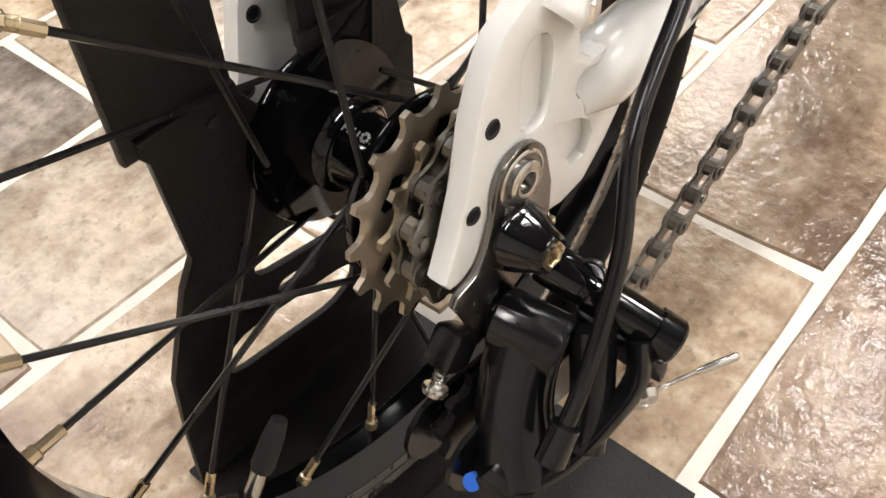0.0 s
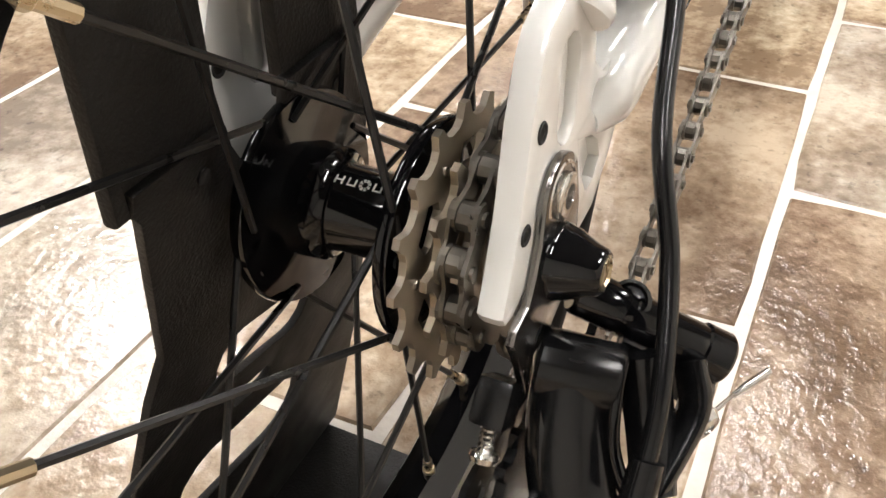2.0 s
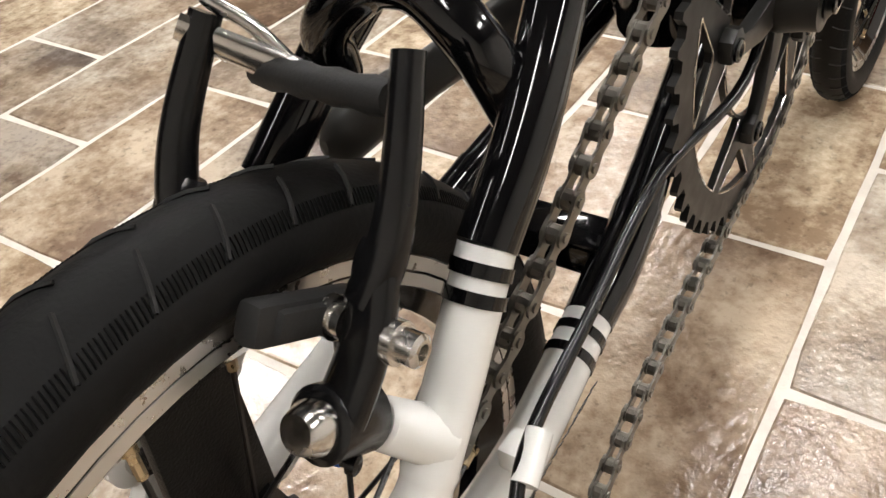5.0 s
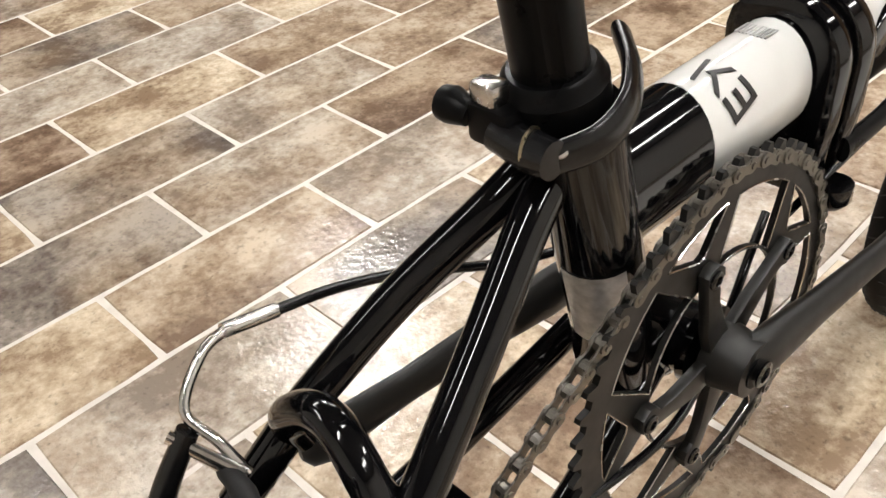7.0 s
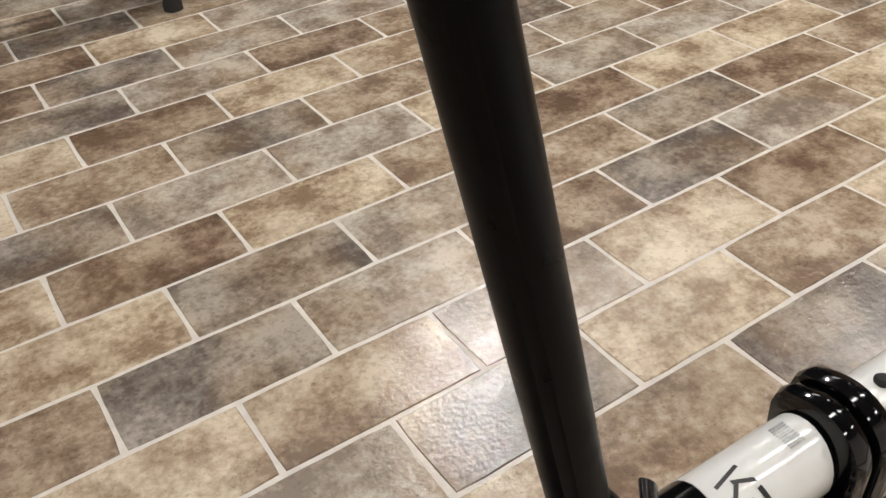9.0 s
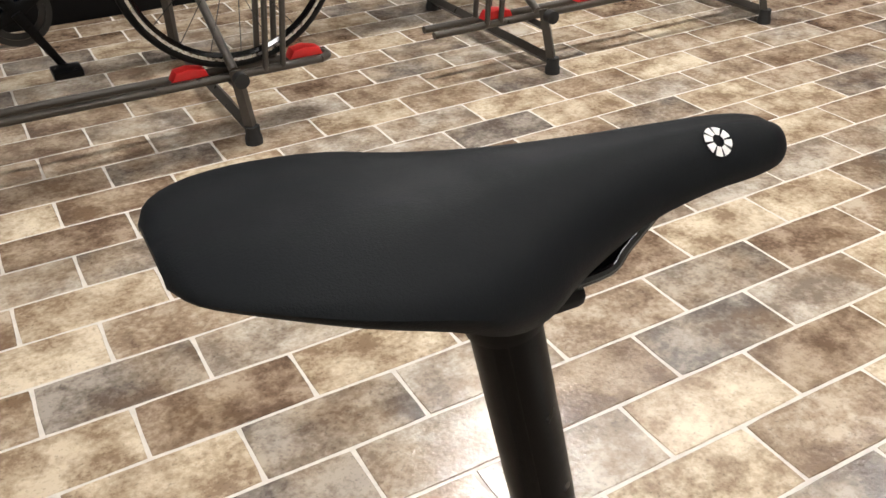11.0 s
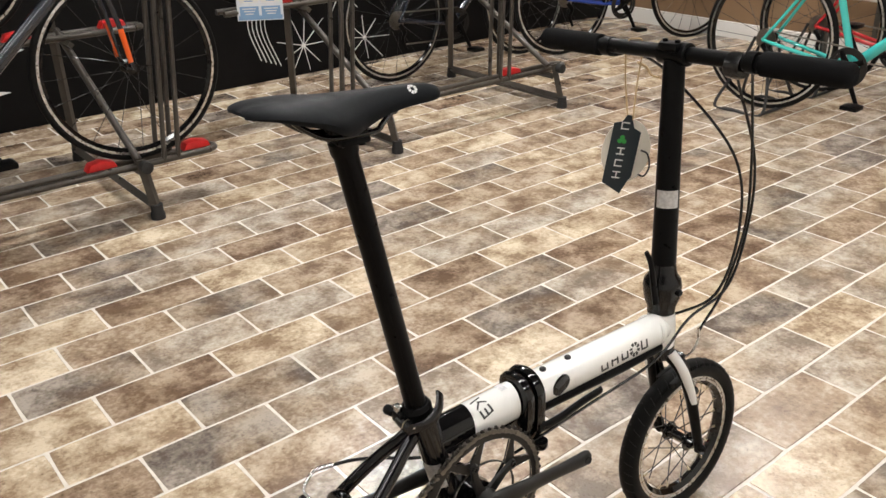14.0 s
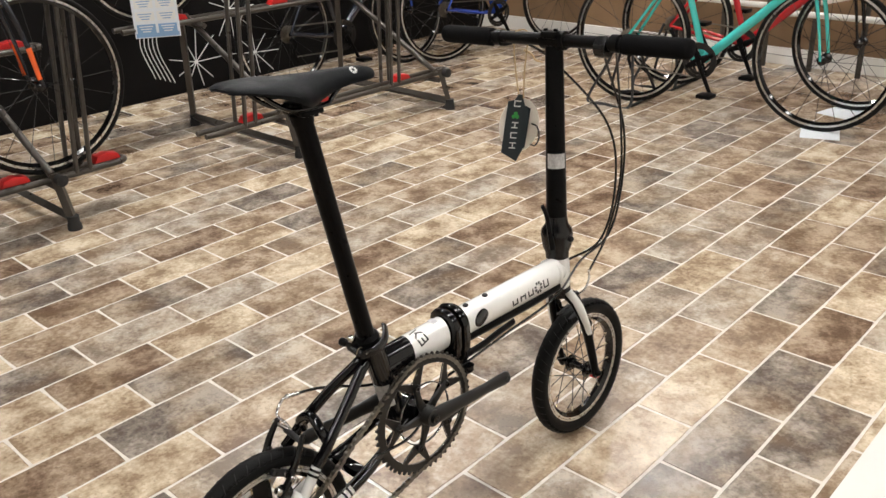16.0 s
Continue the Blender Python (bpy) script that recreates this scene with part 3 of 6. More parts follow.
add_tube(bm, curve([(0.205, -0.036, 0.39), (0.25, -0.037, 0.392), (0.30, -0.034, 0.397), (0.345, -0.032, 0.400)], 5), [0.008, 0.007], 12, flat=0.6)
part("hinge_lever", bm, M_SATIN, hg, "black hinge lever along the tube")
bm = bm_new()
add_tube(bm, [(0.210, -0.033, 0.365), (0.210, -0.033, 0.355), (0.210, -0.033, 0.350)], [0.012, 0.012, 0.008], 14)
part("hinge_pin", bm, M_GLOSS, hg)
bm = bm_new()
add_prism(bm, capsule(0.258, 0.436, 0.268, 0.442, 0.0135), 0.005, side(-0.0215), bevel=0.002)
mg = part("magnet_disc", bm, M_GLOSS, bike, "round glossy black rubber disc")
for x in (0.243, 0.297):
    bm = bm_new()
    add_lathe(bm, [(0.0055, 0.0), (0.0055, 0.003), (0.004, 0.0045), (0.0, 0.0048)], Matrix.Translation((x, -0.004, 0.4650)), 16)
    part("rubber_plug", bm, M_SHADOWBLACK, ft, "small black plug")
# head tube
bm = bm_new()
add_tube(bm, [(0.540, 0.004, 0.396), (0.538, 0.004, 0.405), (0.537, 0.005, 0.43), (0.5355, 0.006, 0.452), (0.535, 0.006, 0.462)], [0.021, 0.0225, 0.024, 0.0245, 0.023], 26)
add_tube(bm, [(0.50, 0.002, 0.437), (0.535, 0.004, 0.433)], [0.029, 0.022], 24)
ht = part("head_tube", bm, M_WHITE, bike, "glossy white head tube")
# stem base and latch
bm = bm_new()
S0, S1 = V(0.534, 0.006, 0.462), V(0.559, 0.024, 0.905)
sd = (S1 - S0).normalized()
add_tube(bm, [S0, S0 + sd * 0.012, S0 + sd * 0.025, S0 + sd * 0.05, S0 + sd * 0.062, S0 + sd * 0.072, S0 + sd * 0.09], [0.024, 0.0245, 0.0300, 0.0335, 0.0315, 0.0240, 0.0215], 26)
lb = part("stem_latch", bm, M_PLASTIC, bike, "black folding stem joint")
bm = bm_new()
add_tube(bm, curve([S0 + V(-0.030, -0.012, 0.030), S0 + V(-0.036, -0.010, 0.070), S0 + V(-0.040, -0.006, 0.105), S0 + V(-0.050, -0.004, 0.128)], 5), [0.007, 0.0045], 10, flat=0.7)
part("latch_lever", bm, M_SATIN, lb, "black stem latch lever")
bm = bm_new()
add_lathe(bm, [(0.0, 0), (0.0065, 0), (0.0065, 0.004), (0.005, 0.006), (0.0, 0.006)], Matrix.Translation(S0 + V(0.005, -0.030, 0.045)) @ Matrix.Rotation(radians(90), 4, "X"), 16)
part("bolt", bm, M_SATIN, lb)
bm = bm_new()
add_tube(bm, [S0 + sd * 0.085, S1 - sd * 0.012], [0.0215, 0.0175], 26)
part("handlepost", bm, M_SATIN, bike, "satin black tall handlepost")
bm = bm_new()
a, b = S0 + sd * 0.192, S0 + sd * 0.222
add_tube(bm, [a, b], [0.0208, 0.0205], 26, cap=False)
bmesh.ops.delete(bm, geom=[v for v in bm.verts if (v.co - a).dot(V(-0.75, -0.66, 0)) < 0.008], context="VERTS")
part("handlepost_label", bm, M_SILVERLABEL, bike, "small silver data label")
# handlebar
HC = S1 + V(0.002, 0, -0.002)
bm = bm_new()
hb0, hb1 = HC + V(0.0, 0.292, -0.004), HC + V(0.0, -0.292, 0.002)
add_tube(bm, [hb0, HC, hb1], 0.0125, 18)
hb = part("handlebar", bm, M_SATIN, bike, "straight satin black handlebar")
bm = bm_new()
add_tube(bm, [HC + V(0, 0.028, 0), HC + V(0, 0.026, 0), HC + V(0, -0.026, 0), HC + V(0, -0.028, 0)], [0.016, 0.0185, 0.0185, 0.016], 20)
add_box(bm, HC + V(-0.012, 0, 0.012), (0.022, 0.036, 0.014), bevel=0.004)
part("bar_clamp", bm, M_SATIN, hb)
for x in (-0.012, 0.012):
    bm = bm_new()
    add_lathe(bm, [(0.0045, 0), (0.0045, 0.005), (0.0025, 0.005), (0.0022, 0.002), (0, 0.002)], Matrix.Translation(HC + V(-0.012, x, 0.018)), 12)
    part("clamp_bolt", bm, M_SATIN, hb)
for s in (-1, 1):
    bm = bm_new()
    e = hb1 if s < 0 else hb0
    y1 = e.y
    y0 = y1 - s * 0.135
    add_tube(bm, [V(HC.x, y0, e.z), V(HC.x, y0 + s * 0.002, e.z), V(HC.x, y1 - s * 0.006, e.z), V(HC.x, y1, e.z), V(HC.x, y1 + s * 0.003, e.z)], [0.016, 0.0185, 0.0185, 0.0165, 0.012], 22)
    g = part("grip", bm, M_FOAM, hb, "black foam grip")
    # brake lever clamp and blade
    bm = bm_new()
    c = V(HC.x, y0 - s * 0.016, e.z)
    add_tube(bm, [c + V(0, 0.008, 0), c - V(0, 0.008, 0)], 0.0165, 16)
    add_box(bm, c + V(0.018, 0, -0.010), (0.026, 0.018, 0.018), bevel=0.004)
    lv = part("brake_lever", bm, M_SATIN, hb, "black brake lever with clamp")
    bm = bm_new()
    add_tube(bm, curve([c + V(0.026, 0, -0.012), c + V(0.045, s * 0.02, -0.018), c + V(0.052, s * 0.06, -0.022), c + V(0.050, s * 0.105, -0.024)], 5), [0.0055, 0.0045], 10, flat=0.6)
    part("lever_blade", bm, M_SATIN, lv)
    if s < 0:
        bm = bm_new()
        add_lathe(bm, [(0.0, -0.016), (0.016, -0.016), (0.020, -0.012), (0.0205, 0.004), (0.018, 0.012), (0.0, 0.012)], Matrix.Translation(c + V(0.0, 0.026, -0.008)) @ Matrix.Rotation(radians(90), 4, "X"), 20)
        part("gear_shifter", bm, M_PLASTIC, hb, "black gear shifter")

# --- fork ---
bm = bm_new()
add_tube(bm, [(0.5405, 0.005, 0.398), (0.543, 0.005, 0.385), (0.546, 0.006, 0.370)], [0.0215, 0.021, 0.018], 20)
fk = part("fork", bm, M_GLOSS, bike, "glossy black fork crown")
for s in (-1, 1):
    bm = bm_new()
    pts = curve([(0.544, 0.006 + s * 0.012, 0.380), (0.556, 0.007 + s * 0.034, 0.352), (0.574, 0.008 + s * 0.043, 0.300), (0.597, 0.010 + s * 0.046, 0.220), (0.611, 0.010 + s * 0.046, 0.165)], 5)
    add_tube(bm, pts, [0.0135 - 0.005 * k / (len(pts) - 1) for k in range(len(pts))], 14, flat=0.75)
    lg = part("fork_leg", bm, M_SATIN, fk, "black fork leg with a white upper face")
    bm = bm_new()
    add_tube(bm, curve([(0.5425, 0.006 + s * 0.020, 0.383), (0.5535, 0.007 + s * 0.040, 0.352), (0.570, 0.008 + s * 0.0475, 0.306), (0.580, 0.009 + s * 0.049, 0.275)], 5), [0.0105, 0.0075], 12, flat=0.6)
    part("white_panel", bm, M_WHITE, lg, "white painted fork panel")
    bm = bm_new()
    add_prism(bm, capsule(0.610, 0.172, 0.6125, 0.160, 0.0105), 0.006, side(0.010 + s * 0.046 + 0.003), bevel=0.001)
    part("fork_end", bm, M_SATIN, lg)
    bm = bm_new()
    add_lathe(bm, [(0.008, 0.0), (0.008, 0.005), (0.006, 0.008), (0.0035, 0.012), (0, 0.012)], Matrix.Translation((0.612, 0.010 + s * 0.049, 0.163)) @ Matrix.Rotation(radians(90 if s < 0 else -90), 4, "X"), 14)
    part("axle_nut", bm, M_SATIN, lg)

# --- seatpost, clamp, saddle ---
P0, P1 = V(0.0180, 0.0004, 0.44), V(-0.0716, -0.0082, 0.890)
bm = bm_new()
gq = frames_along([P0, P1])
g_rings = []
for p, (t_, n_, b_) in zip((P0, P1), gq):
    ring = []
    for k in range(72):
        a = 2 * math.pi * k / 72
        dv = n_ * math.cos(a) + b_ * math.sin(a)
        # a narrow channel along the side towards the rear right
        off_a = abs((math.atan2(dv.y, dv.x) - radians(-128) + math.pi) % (2 * math.pi) - math.pi)
        ring.append(bm.verts.new(p + dv * (0.0153 - 0.0010 * (off_a < radians(9)))))
    g_rings.append(ring)
for k in range(72):
    bm.faces.new((g_rings[0][k], g_rings[0][(k + 1) % 72], g_rings[1][(k + 1) % 72], g_rings[1][k]))
bm.faces.new(g_rings[0][::-1])
bm.faces.new(g_rings[1])
part("seatpost", bm, M_SATIN, bike, "long satin black seatpost")
pd = (P1 - P0).normalized()
C0 = P0 + pd * 0.056
bm = bm_new()
add_tube(bm, [C0 - pd * 0.020, C0 - pd * 0.019, C0 - pd * 0.008, C0 - pd * 0.007, C0 - pd * 0.004, C0 - pd * 0.003, C0 + pd * 0.007, C0 + pd * 0.009, C0 + pd * 0.012, C0 + pd * 0.014], [0.0205, 0.0215, 0.0215, 0.0205, 0.0205, 0.0222, 0.0222, 0.0205, 0.0198, 0.0175], 28)
add_box(bm, C0 + V(-0.023, 0.008, -0.005), (0.016, 0.022, 0.017), bevel=0.003)
sc = part("seat_clamp", bm, M_SATIN, bike, "black seatpost clamp")
bm = bm_new()
add_tube(bm, curve([C0 + V(-0.022, -0.0195, -0.012), C0 + V(-0.006, -0.0268, -0.009), C0 + V(0.012, -0.0258, -0.003), C0 + V(0.027, -0.0165, 0.004), C0 + V(0.038, -0.003, 0.011)], 6), [0.0075, 0.0100], 16, flat=0.40)
lv_ = part("clamp_lever", bm, M_PLASTIC, sc, "wide black quick release lever")
bm = bm_new()
add_lathe(bm, [(0.0, 0.0), (0.0036, 0.0), (0.0036, 0.0008), (0.0028, 0.0013), (0.0, 0.0011)], along(C0 + V(-0.0215, -0.0205, -0.008), C0 + V(-0.034, -0.036, 0.004)), 18)
part("lever_pin", bm, M_STEEL, lv_, "silver pivot pin")
bm = bm_new()
add_tube(bm, [C0 + V(-0.0265, -0.010, -0.009), C0 + V(-0.0262, -0.0112, -0.009)], 0.0088, 20)
part("brass_washer", bm, M_BRASS, sc, "thin brass washer")
bm = bm_new()
add_tube(bm, [C0 + V(-0.0265, -0.022, -0.010), C0 + V(-0.0265, -0.0125, -0.010), C0 + V(-0.0268, 0.006, -0.007)], [0.0078, 0.0085, 0.0078], 18)
part("lever_knuckle", bm, M_PLASTIC, sc)
bm = bm_new()
add_tube(bm, [C0 + V(-0.030, 0.032, -0.001), C0 + V(-0.0295, 0.027, -0.001), C0 + V(-0.028, 0.019, -0.003)], [0.0072, 0.0080, 0.0055], 14)
part("clamp_nut", bm, M_SATIN, sc)
bm = bm_new()
add_box(bm, C0 + V(-0.0245, 0.011, 0.0075), (0.011, 0.014, 0.010), bevel=0.003)
part("clamp_plate", bm, M_STEEL, sc, "silver clamp plate")


def saddle():
    """Lofted saddle shell: wide tail, narrow nose, skirt bent down at the sides."""
    key = [(-0.197, 0.022, 0.9600, 0.0060), (-0.191, 0.037, 0.9630, 0.0090), (-0.175, 0.050, 0.9648, 0.0130), (-0.150, 0.060, 0.9645, 0.0195), (-0.123, 0.063, 0.963, 0.0270), (-0.102, 0.060, 0.960, 0.0345), (-0.080, 0.050, 0.9585, 0.0390), (-0.055, 0.0365, 0.957, 0.0345),
           (-0.02, 0.0250, 0.9548, 0.0270), (0.015, 0.0195, 0.9525, 0.0230), (0.040, 0.0178, 0.950, 0.0208), (0.056, 0.0150, 0.9465, 0.0170), (0.064, 0.0105, 0.9425, 0.0120), (0.068, 0.0050, 0.9385, 0.0070)]
    # three stations between each pair, on a smooth curve
    a_, b_ = curve([(x, w, z) for x, w, z, d in key], 3), curve([(x, w, d) for x, w, z, d in key], 3)
    st = [(p.x, p.y, p.z, q.z) for p, q in zip(a_, b_)]
    n = 24
    bm = bm_new()
    rings = []
    for x, hw, z, dp in st:
        ring = []
        for k in range(n + 1):
            t = -1 + 2 * k / n
            a = t * radians(100)
            y = hw * math.sin(a) / math.sin(radians(90)) if abs(t) < 0.9 else hw * math.sin(radians(90 if t > 0 else -90)) * (0.985 - (abs(t) - 0.9) * 0.6)
            zz = z - dp * (1 - math.cos(a)) ** 1.0 * (0.9) - 0.0015 * math.exp(-(t / 0.16) ** 2)
            ring.append(bm.verts.new((x, y - 0.004, zz)))
        under = [bm.verts.new((x, (hw * 0.8) * (1 - 2 * k / 4) - 0.004, z - dp * 0.75)) for k in range(5)]
        rings.append(ring + under)
    m = len(rings[0])
    for A, B in zip(rings, rings[1:]):
        for k in range(m):
            bm.faces.new((A[k], A[(k + 1) % m], B[(k + 1) % m], B[k]))
    bm.faces.new(rings[0][::-1])
    bm.faces.new(rings[-1])
    bmesh.ops.translate(bm, vec=(0, -0.004, 0), verts=bm.verts)
    sd_ = part("saddle", bm, M_SADDLE, bike, "black smooth-covered saddle with a small white emblem")
    for s in (-1, 1):
        bm = bm_new()
        pts = curve([(-0.150, s * 0.018, 0.948), (-0.128, s * 0.0185, 0.928), (-0.098, s * 0.0195, 0.9125), (-0.042, s * 0.0205, 0.9095), (-0.026, s * 0.018, 0.917), (0.004, s * 0.013, 0.937)], 6)
        add_tube(bm, [p + V(0, -0.008, 0) for p in pts], 0.0036, 10)
        part("rail", bm, M_GLOSS, sd_, "glossy black saddle rail")
    bm = bm_new()
    add_box(bm, (-0.068, -0.008, 0.9035), (0.040, 0.050, 0.009), bevel=0.004)
    add_box(bm, (-0.068, -0.008, 0.9135), (0.036, 0.048, 0.008), bevel=0.004)
    add_tube(bm, [P1 - pd * 0.004, P1, P1 + pd * 0.012, P1 + pd * 0.016], [0.0168, 0.0174, 0.0174, 0.013], 22)
    cl = part("saddle_clamp", bm, M_SATIN, sd_, "black saddle clamp with bolts")
    for dx in (-0.019, 0.019):
        bm = bm_new()
        add_tube(bm, [(-0.066 + dx, -0.007, 0.893), (-0.066 + dx, -0.007, 0.918)], 0.0035, 8)
        add_lathe(bm, [(0.0052, 0), (0.0052, 0.006), (0, 0.006)], Matrix.Translation((-0.066 + dx, -0.007, 0.891)), 10)
        part("clamp_bolt", bm, M_SATIN, cl)
    # white ring of eight wedges on the nose
    bm = bm_new()
    for k in range(8):
        a0 = k * 45 + 6
        loop = arc(0, 0, 0.0066, a0, a0 + 33, 3) + arc(0, 0, 0.0028, a0 + 33, a0, 3)
        add_prism(bm, loop, 0.0006, Matrix.Identity(4))
    for v in bm.verts:
        # bend the print onto the side of the nose
        a, x = radians(42) - v.co.y / 0.0195, 0.021 + v.co.x
        f = (x - 0.015) / 0.025
        hw, dp, z = 0.0195 - 0.002 * f, 0.0225 - 0.002 * f, 0.9525 - 0.002 * f
        v.co = (x, -0.008 - (hw + 0.0006 + v.co.z * 0.5) * math.sin(a), z - dp * 0.9 * (1 - math.cos(a)) + 0.0005 + v.co.z * 0.5)
    part("emblem", bm, M_WHITEINK, sd_, "white printed emblem")


saddle()

# --- chainring, cranks ---
CRY = -0.0345
bm = bm_new()
T = 53
out = []
for k in range(T):
    a = 2 * math.pi * k / T
    for da, rr in ((-0.32, 0.1105), (-0.10, 0.1165), (0.10, 0.1165), (0.32, 0.1105)):
        out.append((rr * math.cos(a + da * 2 * math.pi / T), rr * math.sin(a + da * 2 * math.pi / T)))
holes = []
for k in range(5):
    # between two bolts a wide window, at each bolt a small one between two arms
    a0 = 72 * k + 71
    ap = radians(72 * k + 35)
    holes.append(arc(0, 0, 0.0960, a0 - 15.5, a0 + 15.5, 8) + arc(0, 0, 0.0600, a0 + 25.5, a0 - 25.5, 8))
    holes.append(arc(0, 0, 0.0960, 72 * k + 35 - 14.5, 72 * k + 35 + 14.5, 6) + [(0.0765 * math.cos(ap + 0.03), 0.0765 * math.sin(ap + 0.03)), (0.0765 * math.cos(ap - 0.03), 0.0765 * math.sin(ap - 0.03))])
add_prism(bm, out, 0.0034, side(CRY + 0.0017, BB[0], BB[2]), holes=[arc(0, 0, 0.0585, 0, 360 - 360 / 48, 47)] + holes, bevel=0.0)
cr = part("chainring", bm, M_CRANK, bike, "dark grey chainring with cut-outs", smooth=False)
for hl in holes:
    bm = bm_new()
    add_tube(bm, [side(CRY - 0.0018, BB[0], BB[2]) @ V(a, b, 0) for a, b in hl + hl[:2]], 0.0005, 5, cap=False)
    part("cutout_edge", bm, M_STEEL, cr, "bright machined edge")
bm = bm_new()
for k in range(5):
    # slim arms, swept a little, with a hooked shoulder before the bolt
    a = radians(72 * k + 35)
    ca, sa = math.cos(a), math.sin(a)
    arm_pts = [(0.010, -0.0085), (0.030, -0.0070), (0.046, -0.0048), (0.057, -0.0050), (0.061, -0.0090), (0.066, -0.0088), (0.0715, -0.0050), (0.0725, 0.0), (0.0705, 0.0050), (0.060, 0.0058), (0.046, 0.0056), (0.030, 0.0080), (0.010, 0.0095)]
    loop = []
    for r, w in arm_pts:
        w += 0.0035 * math.sin(math.pi * min(r / 0.066, 1.0))
        loop.append((r * ca - w * sa, r * sa + w * ca))
    add_prism(bm, loop, 0.0065, side(CRY - 0.0019, BB[0], BB[2]), bevel=0.0014)
add_lathe(bm, [(0.0, 0.0), (0.0185, 0.0), (0.0190, 0.006), (0.0170, 0.016), (0.0160, 0.024), (0.0, 0.025)], axis_y(BB[0], CRY - 0.002, BB[2]), 36)
sp = part("crank_spider", bm, M_CRANK, cr, "dark grey five-arm crank spider")
for k in range(5):
    a = radians(72 * k + 35)
    bm = bm_new()
    add_lathe(bm, [(0.0052, 0), (0.0052, 0.0014), (0.0042, 0.002), (0.0028, 0.002), (0.0024, 0.0006), (0, 0.0006)], axis_y(BB[0] + 0.0660 * math.cos(a), CRY - 0.0082, BB[2] + 0.0655 * math.sin(a)), 16)
    part("chainring_bolt", bm, M_GLOSS, sp, "glossy black chainring bolt")
CE = V(0.274, -0.066, 0.3185)
for s in (-1, 1):
    a = V(BB[0], 0.003 + s * 0.058, BB[2])
    b = CE if s < 0 else V(2 * BB[0] - CE.x, 0.070, 2 * BB[2] - CE.z)
    bm = bm_new()
    d = (b - a)
    pts = [a - d * 0.06, a, a + d * 0.12, a + d * 0.35, a + d * 0.7, a + d * 0.93, b, b + d * 0.045, b + d * 0.07]
    add_tube(bm, pts, [0.010, 0.0165, 0.017, 0.0135, 0.0115, 0.0135, 0.0145, 0.0115, 0.004], 18, flat=0.55)
    cra = part("crank_arm", bm, M_CRANK, bike, "dark grey alloy crank arm without pedal")
    bm = bm_new()
    add_lathe(bm, [(0.0075, 0.0), (0.0075, 0.0012), (0.0045, 0.0016), (0.004, 0.0004), (0.0, 0.0004)], axis_y(a.x, a.y + s * 0.0095, a.z) if s < 0 else Matrix.Translation((a.x, a.y + 0.0095, a.z)) @ Matrix.Rotation(radians(-90), 4, "X"), 20)
    part("crank_bolt", bm, M_GLOSS, cra, "glossy black crank bolt")
    bm = bm_new()
    add_lathe(bm, [(0.0068, 0.0), (0.0068, 0.0012), (0.006, 0.0012), (0.0058, 0.0002), (0.0, 0.0002)], axis_y(b.x, b.y - 0.0080, b.z) if s < 0 else Matrix.Translation((b.x, b.y + 0.008, b.z)) @ Matrix.Rotation(radians(-90), 4, "X"), 20)
    part("pedal_hole", bm, M_SHADOWBLACK, cra, "empty threaded pedal hole")
bm = bm_new()
add_tube(bm, [(BB[0], 0.062, BB[2]), (BB[0], -0.062, BB[2])], 0.010, 16)
part("crank_axle", bm, M_SATIN, bike)


# tones of the tiles beside the bike: row, first tile, one letter a tile ('.' any)
TONES = (
    (-7, -1, "bs"),
    (-6, -2, "tbcs"),
    (-5, -3, "tttst"),
    (-4, -2, "sctgs"),
    (-3, -1, "sgct"),
    (-2, -2, "ctscbc"),
    (-1, -3, "bgsbgs"),
    (0, -2, "cgstgbt"),
    (1, -3, "cbctbcc"),
    (2, -2, "gss.ss"),
    (3, -1, "tgt"),
    (4, -2, "cbcc"),
    (5, -1, "gsb"),
    (6, 0, "gs"),
    (7, 1, "c"),
)


def tile_class(i, j, rng):
    c = rng.choices("ctbgs", (3, 4, 3, 3, 3))[0]
    for row, first, tones in TONES:
        k = (i - first) // 2
        if row == j and 0 <= k < len(tones) and tones[k] != ".":
            return tones[k]
    return c


